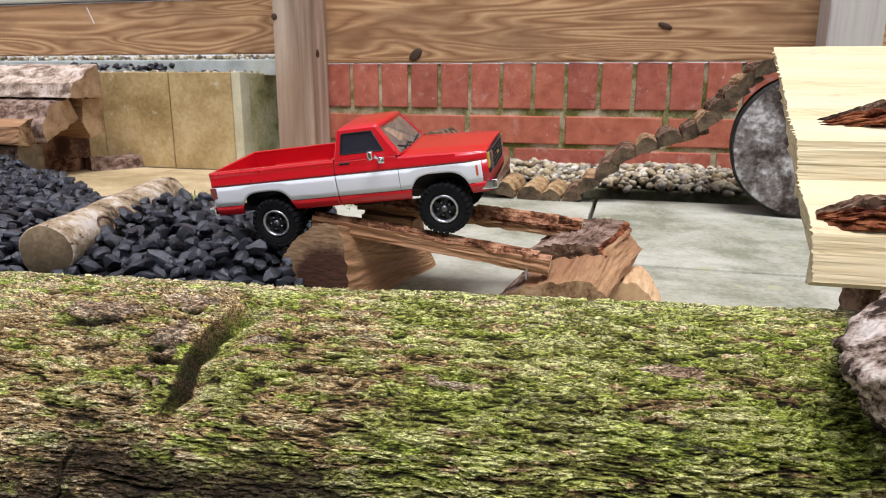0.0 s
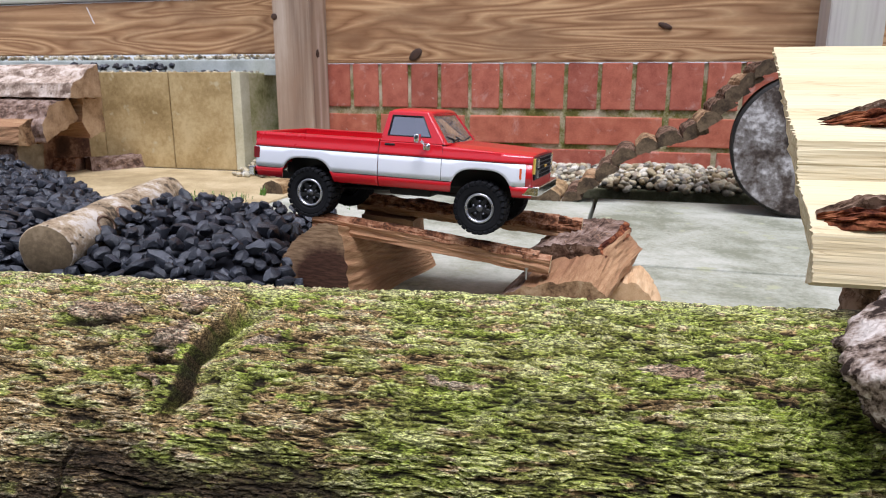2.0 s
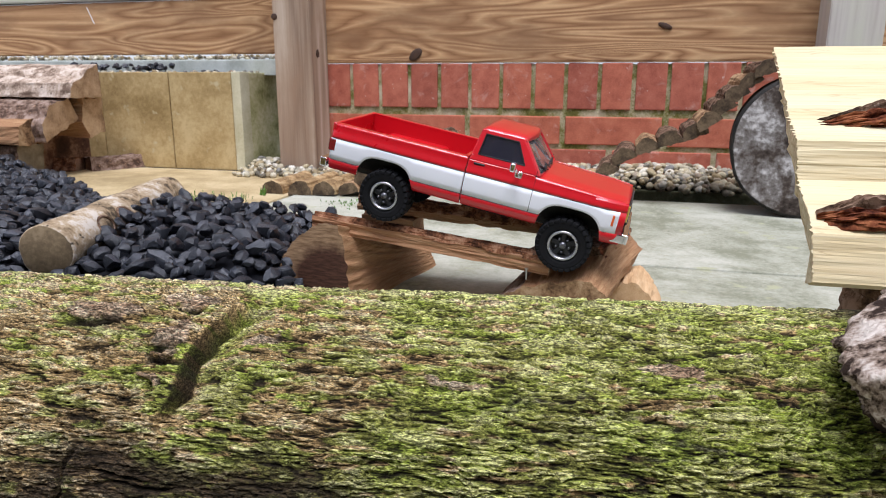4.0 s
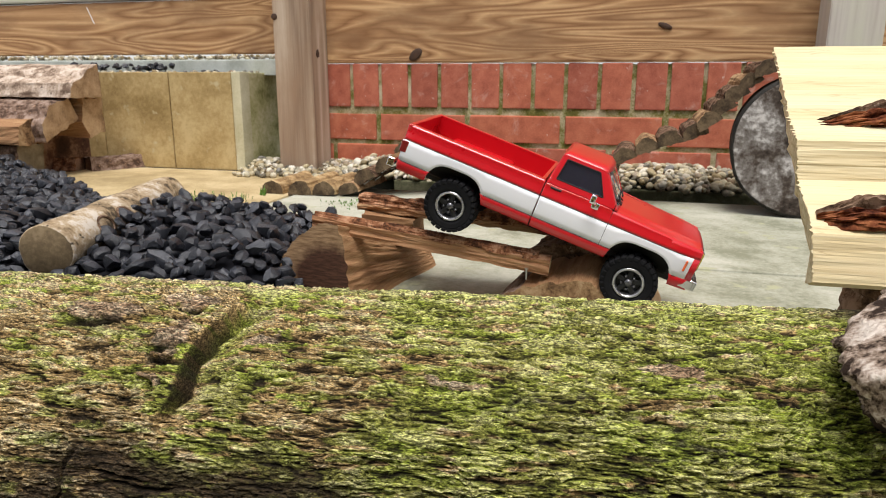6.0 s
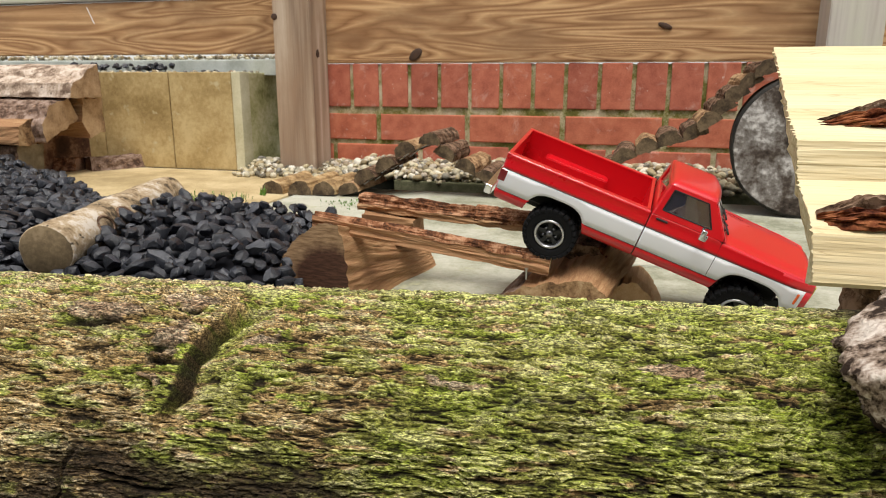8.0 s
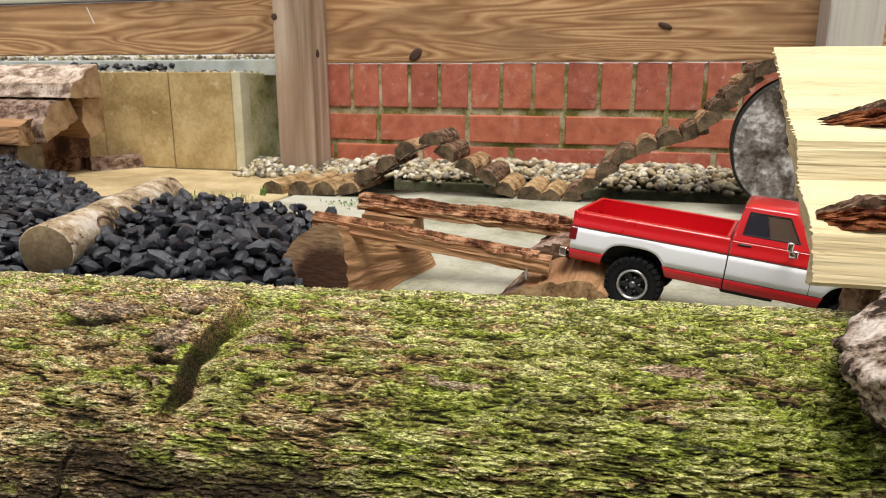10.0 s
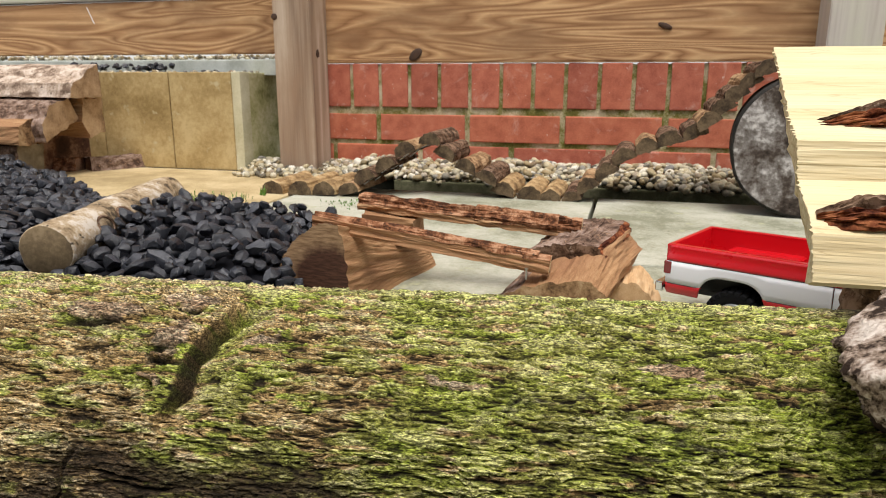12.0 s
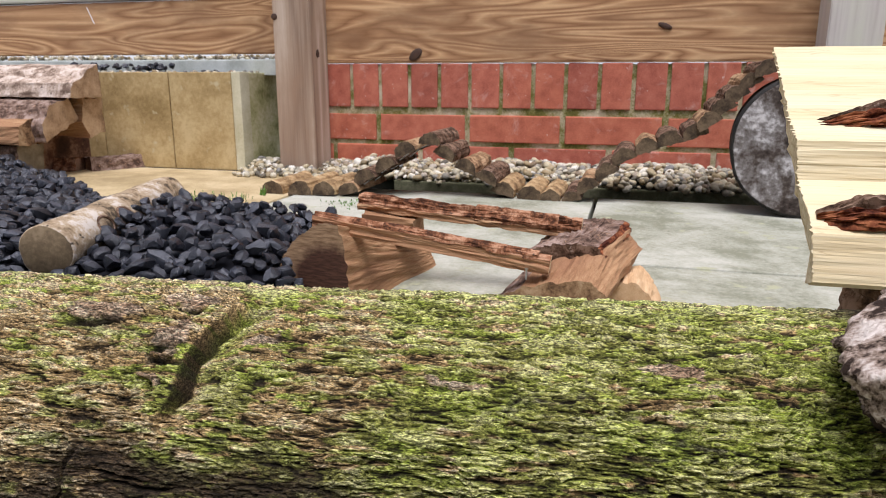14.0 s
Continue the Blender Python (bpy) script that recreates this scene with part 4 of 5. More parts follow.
def log_roll():
    """Half-round logs wired side by side, laid as a winding track."""
    way = [(-0.012, 0.0, -0.40), (0.051, 0.001, -0.40), (0.1, 0.003, -0.40), (0.151, 0.006, -0.395), (0.182, 0.030, -0.385), (0.220, 0.054, -0.375), (0.259, 0.084, -0.365), (0.304, 0.102, -0.355), (0.328, 0.077, -0.35), (0.371, 0.051, -0.345), (0.410, 0.032, -0.34), (0.443, 0.007, -0.335), (0.496, 0.0, -0.33), (0.537, 0.0, -0.335), (0.577, 0.001, -0.335), (0.607, 0.023, -0.335), (0.641, 0.051, -0.335), (0.670, 0.078, -0.335), (0.709, 0.097, -0.335), (0.747, 0.111, -0.335), (0.790, 0.125, -0.335), (0.812, 0.146, -0.335), (0.832, 0.168, -0.335), (0.852, 0.190, -0.335), (0.872, 0.212, -0.335), (0.896, 0.234, -0.335), (0.935, 0.242, -0.335)]
    roll = holder("log_roll", Matrix(), "track of half-round logs wired together, bent over humps", "log edging")
    fine = [Vector((x, y, z)) for x, z, y in way]
    places = []
    for i, p in enumerate(fine):
        d = fine[min(i + 1, len(fine) - 1)] - fine[max(i - 1, 0)]
        places.append((p, math.atan2(d.z, d.x), d.length / (2 if 0 < i < len(fine) - 1 else 1)))
    rng = random.Random(3)
    for i, (p, ang, gap) in enumerate(places):
        rr = (min(0.0255, gap * 0.5) if p.z < 0.02 else 0.0225) * rng.uniform(0.95, 1.04)
        prof = [(rr * math.cos(math.pi * k / 10), rr * math.sin(math.pi * k / 10) * 1.08) for k in range(11)]
        ob = billet("half_log", prof, rng.uniform(0.145, 0.16), [M_ENDSHADED, M_TANBARK if ang < 0.25 and p.z < 0.03 else M_BARK if i % 3 else M_TORN, M_BARK], [1, 1, 1, 1, 1, 1, 1, 1, 1, 1, 2], 50 + i, 0.0016, 16, 24, parent=roll)
        # log axis runs from the front (-y) to the back
        m = Matrix.Translation((p.x, p.y + rng.uniform(-0.004, 0.004), p.z)) @ Matrix.Rotation(-ang * 0.75, 4, "Y") @ pose(0, 0, 0, 0, 0, 90)
        ob.matrix_basis = m
    for y in (0.035, 0.10):
        bm = bmesh.new()
        for a, b_ in zip(fine[:-1], fine[1:]):
            tube((a.x, a.y + y, a.z + 0.001), (b_.x, b_.y + y, b_.z + 0.001), 0.0011, n=6, bm=bm)
        part("wire", bm, M_NAIL, roll, "thin steel binding wire")


def stump():
    whole = lathe_log("log_section", 0.16, 0.117, [M_BLACKBARK, M_STUMP], 1.0, 0.02, 12, 30, 72, fine=0.01)
    src = whole.data
    bpy.data.objects.remove(whole)
    top = holder("log_section", aim((0.955, -0.40, 0.118), (0.975, -0.24, 0.118)), "thick log section with mouldy grey cut face and black bark", "log section")
    for name, slot, mat, lab in (("bark", 0, M_BLACKBARK, "black damp bark"), ("cut_face", 1, M_STUMP, "mouldy grey cut face"), ("back_face", 2, M_STUMP, "")):
        bm = bmesh.new()
        bm.from_mesh(src)
        bmesh.ops.delete(bm, geom=[f for f in bm.faces if (f.material_index and 1 + (f.calc_center_median().x > 0.08)) != slot], context="FACES")
        for f in bm.faces:
            f.material_index = 0
        part(name, bm, mat, top, lab, True)


def fresh_split_log():
    """Big piece of fresh split wood, stepped where it tore, with scraps of bark left on it."""
    prof = [(-1.14, 0.246), (-1.17, 0.226), (-1.20, 0.203), (-1.222, 0.193), (-1.226, 0.172), (-1.256, 0.158), (-1.266, 0.150), (-1.272, 0.126), (-1.262, 0.1215), (-1.235, 0.1215), (-1.222, 0.150), (-1.20, 0.165), (-1.19, 0.18), (-1.13, 0.236)]
    pr = [(y + 1.2, z - 0.118) for y, z in prof]
    ob = billet("split_log", pr, 0.14, [M_ROUGHEND, M_PALEWOOD], [1] * 14, 71, 0.00035, 80, 60)
    rng = random.Random(19)
    ring = len(ob.data.vertices) // 80
    tooth = [rng.uniform(-0.0007, 0.0005) + (rng.uniform(-0.0022, -0.0006) if rng.random() < 0.10 else 0) for _ in range(ring)]
    for v in ob.data.vertices:
        behind = 0.685 * (v.co.y - 0.06) - 0.729 * (v.co.z - 0.128)
        v.co.x += (0.128 - v.co.z) * 0.07 + 0.5 * min(0.03, max(0.0, behind - 0.006)) - 0.003
    for i in range(ring):
        ob.data.vertices[i].co.x += tooth[i]
        ob.data.vertices[ring + i].co.x += tooth[i] * 0.4
    ob.matrix_world = pose(0.768, -1.2, 0.118)
    tagged(ob, "thick piece of fresh pale split wood with a torn stepped face", "split log")
    for sd, (x0, y, z, l, w, h, taper) in enumerate(((0.772, -1.199, 0.198, 0.125, 0.016, 0.017, 0.045), (0.7745, -1.256, 0.153, 0.115, 0.017, 0.0140, 0.022))):
        prof2 = [(-w / 2, 0), (-w / 2, h * 0.35), (-w * 0.3, h * 0.8), (0, h), (w * 0.3, h * 0.8), (w / 2, h * 0.3), (w / 2, 0)]
        ob = billet("bark_strip", prof2, l, [M_BARK, M_BARK, M_BARK_RED], [2, 2, 1, 1, 1, 1, 1], 90 + sd, 0.0032, 110, 70, along=80)
        for v in ob.data.vertices:
            k = min(1.0, v.co.x / taper)
            v.co.z *= (0.45 if sd else 0.1) + (0.55 if sd else 0.9) * k
            v.co.y *= 0.4 + 0.6 * k
        ob.matrix_world = pose(x0, y, z)
        tagged(ob, "strip of dark reddish bark clinging to split wood", "bark")


def bark_props():
    ob = lathe_log("bark_stump", 0.118, 0.045, [M_BARK, M_ENDWOOD], 1.0, 0.08, 22, 60, 60, fine=0.2)
    ob.matrix_world = pose(0.845, -1.232, 0.0, 0, -90, 0)
    tagged(ob, "short stump with dark rough bark under the split wood", "stump")
    ob = lathe_log("bark_log", 0.181, 0.047, [M_BARK_PINK, M_BARK_PINK], 1.0, 0.16, 29, 200, 200, fine=0.22)
    ob.matrix_world = aim((0.868, -1.425, 0.0), (0.792, -1.425, 0.160))
    tagged(ob, "upright log with crumbly pink-grey bark beside the mossy log", "log")


def wood_pile():
    def one(p0, p1, prof, mats, em, sd, lab):
        prof = [(-y, z) for y, z in prof]
        ob = billet("firewood", prof, (Vector(p1) - Vector(p0)).length, mats, em, sd, 0.003, 30, 10)
        ob.matrix_world = aim(p0, p1)
        tagged(ob, lab, "firewood", "firewood pile")
    def at(x, l=0.42):
        return Vector((x, 0, 0)), Vector((x - l, -0.01, 0))
    lab_s = "split firewood with a brown cut end"
    # end faces look towards +x; outlines are (y, z)
    one(*at(-0.575), [(-0.298, 0.182), (-0.194, 0.180), (-0.200, 0.258), (-0.235, 0.246), (-0.262, 0.226), (-0.289, 0.214)], [M_ENDWOOD, M_BARK_PALE, M_SPLIT], [2, 1, 1, 1, 1, 1], 3, "split firewood with pale bark on its back")
    one(*at(-0.60), [(-0.359, 0.084), (-0.253, 0.131), (-0.279, 0.181), (-0.335, 0.166), (-0.363, 0.126)], [M_ENDWOOD, M_BARK_SLAB, M_SPLIT], [2, 2, 1, 1, 1], 7, "split firewood with grey flaky bark on its back")
    one(*at(-0.59, 0.35), [(-0.232, 0.087), (-0.182, 0.099), (-0.179, 0.178), (-0.246, 0.178), (-0.256, 0.124)], [M_ENDWOOD, M_SPLIT], [1] * 5, 5, lab_s)
    one(*at(-0.63), [(-0.405, 0.082), (-0.351, 0.080), (-0.337, 0.139), (-0.37, 0.137), (-0.40, 0.121)], [M_TORN, M_SPLIT], [1] * 5, 9, "split firewood with a red-brown cut end")
    one(*at(-0.65), [(-0.405, 0.0), (-0.324, 0.0), (-0.316, 0.078), (-0.39, 0.079)], [M_ENDGREY, M_BARK], [1] * 4, 11, "split firewood with a grey cut end")
    # dark colour stands in for the shaded gap under the stack
    one(*at(-0.71), [(-0.32, 0.0), (-0.03, 0.0), (-0.04, 0.10), (-0.25, 0.088), (-0.31, 0.085)], [M_ENDDARK, M_BARK], [1] * 5, 15, "dark split firewood low in the pile")
    one(Vector((-0.565, -0.085, 0.0)), Vector((-0.635, -0.195, 0.0)), [(-0.03, 0.0), (0.03, 0.0), (0.022, 0.03), (-0.02, 0.034)], [M_ENDDARK, M_BARK_SLAB], [1] * 4, 17, "flat dark piece of bark wood on the paving")
    one(Vector((-0.65, -0.205, 0.0)), Vector((-0.80, -0.235, 0.0)), [(-0.025, 0.0), (0.03, 0.0), (0.02, 0.03), (-0.015, 0.034)], [M_ENDDARK, M_BARK_RAIL], [1] * 4, 19, "flat piece of split wood on the paving")
    # dark block added to fill the shaded gaps between the pieces
    one(Vector((-0.86, -0.16, 0.0)), Vector((-1.30, -0.30, 0.0)), [(-0.06, 0.0), (0.06, 0.0), (0.05, 0.17), (-0.05, 0.175)], [M_ENDDARK, M_BARK], [1] * 4, 23, "thick dark piece of firewood filling the shaded gaps deep in the pile")


def grass_tufts():
    rng = random.Random(41)
    for cx, cy, n, sp, h in ((-0.09, -0.505, 130, 0.07, 0.013), (0.19, -0.475, 90, 0.06, 0.005), (0.335, -1.125, 60, 0.03, 0.022), (0.02, -1.13, 30, 0.02, 0.02), (-0.02, -0.425, 14, 0.01, 0.02)):
        bm = bmesh.new()
        for _ in range(n):
            x, y = rng.gauss(0, sp * 0.5), rng.gauss(0, sp * 0.35)
            a, l, w = rng.uniform(0, 6.28), h * rng.uniform(0.5, 1.1), 0.0011
            dx, dy = math.cos(a), math.sin(a)
            lean = rng.uniform(0.2, 0.7) * l
            pts = [(x - dy * w, y + dx * w, 0), (x + dy * w, y - dx * w, 0), (x + dx * lean * 0.4 + dy * w * 0.7, y + dy * lean * 0.4 - dx * w * 0.7, l * 0.6), (x + dx * lean * 0.4 - dy * w * 0.7, y + dy * lean * 0.4 + dx * w * 0.7, l * 0.6), (x + dx * lean, y + dy * lean, l)]
            v = [bm.verts.new(p) for p in pts]
            bm.faces.new((v[0], v[1], v[2], v[3]))
            bm.faces.new((v[3], v[2], v[4]))
        ob = part("grass_tuft", bm, M_GRASS)
        ob.location = (cx, cy, 0.001)
        tagged(ob, "small tuft of fresh green grass in a joint", "grass", "grass tufts", "stuff")


# ---------------------------------------------------------------- the model truck
HUB, WB = 0.026, 0.176
SEC = [(0.039, 0.0498), (0.044, 0.0524), (0.049, 0.0532), (0.059, 0.0535), (0.069, 0.0530), (0.0715, 0.0523), (0.0775, 0.0502), (0.083, 0.0497)]


def half_width(z):
    for (z0, w0), (z1, w1) in zip(SEC[:-1], SEC[1:]):
        if z <= z1:
            return w0 + (w1 - w0) * max(0, (z - z0)) / (z1 - z0)
    return SEC[-1][1]


def arch(x):
    z = 0.0
    for cx, hw, top in ((-0.003, 0.0285, 0.0605), (WB, 0.0295, 0.0620)):
        k = abs(x - cx) / hw
        if k < 1:
            z = max(z, 0.036 + (top - 0.036) * (1 - k ** 3.4) ** (1 / 2.2))
    return z


def nose(x):
    """The body narrows a little towards nose and tail."""
    k = 1.0
    if x > 0.195:
        k -= 0.10 * ((x - 0.195) / 0.027) ** 2
    if x < -0.05:
        k -= 0.02 * ((-0.05 - x) / 0.011) ** 2
    return k


def side_strip(name, x0, x1, zlist, side, mat, parent, label=""):
    n = max(8, int((x1 - x0) / 0.0012))
    bm = bmesh.new()
    grid = []
    for i in range(n + 1):
        x = x0 + (x1 - x0) * i / n
        lo = arch(x)
        col = []
        for z in zlist:
            zz = z
            if lo > zlist[0]:
                zz = zlist[-1] if lo >= zlist[-1] else lo + (z - zlist[0]) * (zlist[-1] - lo) / (zlist[-1] - zlist[0])
            if x > 0.136:
                zz = min(zz, 0.0806 - 0.0045 * (x - 0.136) / 0.0865)
            col.append(bm.verts.new((x, side * half_width(zz) * nose(x), zz)))
        grid.append(col)
    for i in range(n):
        for j in range(len(zlist) - 1):
            bm.faces.new((grid[i][j], grid[i + 1][j], grid[i + 1][j + 1], grid[i][j + 1]))
    bmesh.ops.remove_doubles(bm, verts=bm.verts, dist=0.00004)
    ob = part(name, bm, mat, parent, label, True)
    md = ob.modifiers.new("thick", "SOLIDIFY")
    md.thickness, md.offset = 0.0016, 0
    return ob


def arch_lip(cx, hw, top, side, parent):
    bm = bmesh.new()
    prev = None
    for i in range(41):
        k = -1 + 2 * i / 40
        x = cx + hw * k * 1.0
        z = 0.0495 + (top - 0.0495) * (1 - abs(k) ** 3.4) ** (1 / 2.2)
        p = Vector((x, side * (half_width(max(z, 0.045)) + 0.0003) * nose(x), z + 0.0002))
        if prev:
            tube(prev, p, 0.0004, n=8, bm=bm, caps=False)
        prev = p
    return part("arch_lip", bm, M_WHITE, parent, "white wheel arch lip", True)


def frame_quad(outer, inner, mat, name, parent, thick=0.002):
    bm = bmesh.new()
    o = [bm.verts.new(p) for p in outer]
    i = [bm.verts.new(p) for p in inner]
    n = len(outer)
    for k in range(n):
        bm.faces.new((o[k], o[(k + 1) % n], i[(k + 1) % n], i[k]))
    ob = part(name, bm, mat, parent)
    md = ob.modifiers.new("thick", "SOLIDIFY")
    md.thickness, md.offset = thick, 0
    bv = ob.modifiers.new("round", "BEVEL")
    bv.width, bv.segments, bv.angle_limit = 0.0006, 2, radians(30)
    return ob


def pane(name, corners, mat, parent, shift=(0, 0, 0), label=""):
    bm = bmesh.new()
    c = sum((Vector(p) for p in corners), Vector()) / len(corners)
    bm.faces.new([bm.verts.new(c + (Vector(p) - c) * 1.03 + Vector(shift)) for p in corners])
    ob = part(name, bm, mat, parent, label)
    md = ob.modifiers.new("thick", "SOLIDIFY")
    md.thickness, md.offset = 0.0006, 0
    return ob


def tyre_mesh():
    """Tyre about the y axis with side walls and blocky lugs."""
    bm = bmesh.new()
    prof = [(0.0138, -0.0085), (0.0165, -0.0104), (0.0205, -0.0108), (0.0232, -0.0100), (0.0240, -0.0075), (0.0242, 0.0), (0.0240, 0.0075), (0.0232, 0.0100), (0.0205, 0.0108), (0.0165, 0.0104), (0.0138, 0.0085)]
    n = 56
    rings = []
    for i in range(n):
        a = 2 * math.pi * i / n
        rings.append([bm.verts.new((r * math.cos(a), y, r * math.sin(a))) for r, y in prof])
    for i in range(n):
        for j in range(len(prof) - 1):
            bm.faces.new((rings[i][j], rings[(i + 1) % n][j], rings[(i + 1) % n][j + 1], rings[i][j + 1]))
    lug = bmesh.new()
    for i in range(26):
        for row, (y0, y1, sh, r0) in enumerate(((-0.0116, -0.0062, 0.0, 0.0215), (-0.0052, 0.0, 0.5, 0.0232), (0.0004, 0.0056, 0.1, 0.0232), (0.0064, 0.0116, 0.6, 0.0215))):
            a = 2 * math.pi * (i + sh) / 26
            b2 = box(r0, 0.0256, y0, y1, -0.0023, 0.0023, 0.0004, 1)
            if row in (0, 3):
                for v in b2.verts:
                    if abs(v.co.y) > 0.0108 and v.co.x > 0.024:
                        v.co.x -= 0.001
            bmesh.ops.rotate(b2, matrix=Matrix.Rotation(0.22 if row % 2 else -0.22, 3, "X"), verts=b2.verts)
            bmesh.ops.rotate(b2, matrix=Matrix.Rotation(a, 3, "Y"), verts=b2.verts)
            lug = join(lug, b2)
    return join(bm, lug)


def wheel(parent, x, side, tyre_data, steer=False):
    w = new("wheel", tyre_data)
    w.parent = parent
    tagged(w, "knobbly black rubber tyre on a silver rim")
    y = side * 0.0425
    w.location = (x, y, HUB)
    s = side
    # rim ring
    bm = bmesh.new()
    n = 40
    prof = [(0.0142, s * 0.0084), (0.0138, s * 0.0102), (0.0128, s * 0.0105), (0.0117, s * 0.0096), (0.0113, s * 0.004), (0.0113, -s * 0.008)]
    rings = [[bm.verts.new((r * math.cos(2 * math.pi * i / n), yy, r * math.sin(2 * math.pi * i / n))) for r, yy in prof] for i in range(n)]
    for i in range(n):
        for j in range(len(prof) - 1):
            bm.faces.new((rings[i][j], rings[(i + 1) % n][j], rings[(i + 1) % n][j + 1], rings[i][j + 1]))
    part("rim", bm, M_SILVER, w, "silver rim ring", True)
    disc = tube((0, s * 0.0015, 0), (0, s * 0.003, 0), 0.012, n=32)
    for k in range(5):
        a = 2 * math.pi * k / 5
        b2 = box(0.003, 0.0125, min(s * 0.002, s * 0.0078), max(s * 0.002, s * 0.0078), -0.0022, 0.0022, 0.0006)
        bmesh.ops.rotate(b2, matrix=Matrix.Rotation(a, 3, "Y"), verts=b2.verts)
        disc = join(disc, b2)
    part("spokes", disc, M_BLACK, w, "black five-spoke centre")
    hub = tube((0, s * 0.004, 0), (0, s * 0.0098, 0), 0.0036, 0.0030, 16)
    for k in range(5):
        a = 2 * math.pi * (k + 0.5) / 5
        tube((0.0062 * math.cos(a), s * 0.003, 0.0062 * math.sin(a)), (0.0062 * math.cos(a), s * 0.0088, 0.0062 * math.sin(a)), 0.0011, n=8, bm=hub)
    part("hub_cap", hub, M_HUB, w, "dark metal hub and wheel nuts", True)
    return w


def truck():
    t = holder("toy_truck", Matrix(), "red and white model pickup truck with knobbly black tyres", "toy truck")
    TX, SX, FX = -0.061, 0.0738, 0.2225
    for side in (-1, 1):
        for a, b_, nm in ((TX, SX - 0.0005, "bed"), (SX + 0.0005, FX, "cab")):
            side_strip(nm + "_side_upper", a, b_, [0.069, 0.0715, 0.0745, 0.0775, 0.0805, 0.083 if nm == "bed" else 0.0815], side, M_RED, t)
            side_strip(nm + "_side_band", a, b_ - (0.0 if nm == "bed" else 0.0055), [0.049, 0.054, 0.059, 0.064, 0.069], side, M_WHITE, t, "white painted side band")
            side_strip(nm + "_side_lower", a, b_, [0.039, 0.0415, 0.044, 0.049], side, M_RED, t)
        side_strip("fender_corner", FX - 0.0055, FX, [0.049, 0.059, 0.069], side, M_RED, t)
        arch_lip(-0.003, 0.0285, 0.0605, side, t)
        arch_lip(WB, 0.0295, 0.0620, side, t)
        # black trim lines along the band
        for z in (0.0693, 0.0487):
            bm, prev = None, None
            for i in range(81):
                x = TX + 0.002 + (FX - 0.012 - TX) * i / 80
                ok = arch(x) < z - 0.001 and i < 80
                p = Vector((x, side * (half_width(z) * nose(x) + 0.0008), z))
                if prev is not None and ok:
                    bm = tube(prev, p, 0.0003, n=5, bm=bm)
                elif bm is not None and not ok:
                    part("trim_line", bm, M_BLACK, t, "thin dark trim line")
                    bm = None
                prev = p if ok else None
        # door seam, handle, marker, tail lamp, mirror
        bm = bmesh.new()
        for z0, z1 in zip((0.041, 0.049, 0.059, 0.069, 0.0775), (0.049, 0.059, 0.069, 0.0775, 0.0865)):
            tube((0.138, side * (half_width(z0) + 0.0007), z0), (0.138, side * (half_width(z1) + 0.0007), z1), 0.00028, n=5, bm=bm)
        part("door_seam", bm, M_BLACK, t)
        part("door_handle", box(0.0795, 0.090, side * 0.0505 - 0.001, side * 0.0505 + 0.001, 0.0782, 0.0802, 0.0005), M_BLACK, t, "black door handle")
        part("side_marker", box(0.2118, 0.2138, side * 0.0511 - 0.0018, side * 0.0505 + 0.0018, 0.0555, 0.0655, 0.0005), M_AMBER, t, "amber side marker")
        part("tail_lamp", box(-0.0628, -0.0555, side * 0.0525 - 0.0015, side * 0.0525 + 0.0015, 0.0570, 0.0685, 0.0006), M_TAIL, t, "dark red tail lamp")
        mir = tube((0.122, side * 0.0495, 0.0805), (0.119, side * 0.062, 0.0862), 0.0009, n=8)
        tube((0.1235, side * 0.0500, 0.0775), (0.119, side * 0.062, 0.0850), 0.0009, n=8, bm=mir)
        box(0.1185, 0.1255, side * 0.0505 - 0.0012, side * 0.0505 + 0.0012, 0.0755, 0.0820, 0.001, 2, bm=mir)
        head = box(0.1155, 0.1205, side * 0.0655 - 0.0045, side * 0.0655 + 0.0045, 0.0835, 0.0915, 0.0018, 3)
        m_ob = part("mirror_arm", mir, M_CHROME, t, "chrome mirror bracket", True)
        part("mirror", head, M_CHROME, m_ob, "chrome mirror housing", True)
        # bed rail cap and inner wall
        part("bed_rail", box(TX, SX - 0.001, min(side * 0.0445, side * 0.0500), max(side * 0.0445, side * 0.0500), 0.0818, 0.0836, 0.0007, 2), M_RED, t)
        wall = box(TX + 0.002, SX - 0.002, side * 0.0455 - 0.0007, side * 0.0455 + 0.0007, 0.0632, 0.083)
        for a, b_ in ((TX + 0.002, -0.036), (0.030, SX - 0.002)):
            box(a, b_, side * 0.0455 - 0.0007, side * 0.0455 + 0.0007, 0.0535, 0.0632, bm=wall)
            y0, y1 = sorted((side * 0.0290, side * 0.0455))
            box(a, b_, y0, y1, 0.0530, 0.0545, bm=wall)
        part("bed_wall", wall, M_RED, t)
        y0, y1 = sorted((side * 0.0300, side * 0.0455))
        tub = box(-0.0345, 0.0285, y0, y1, 0.0634, 0.0675, 0.0012, 2)
        box(-0.0345, 0.0285, side * 0.0293 - 0.0007, side * 0.0293 + 0.0007, 0.0535, 0.0664, bm=tub)
        for x in (-0.0352, 0.0292):
            box(x - 0.0007, x + 0.0007, y0, y1, 0.0535, 0.0664, bm=tub)
        part("wheel_tub", tub, M_RED, t)
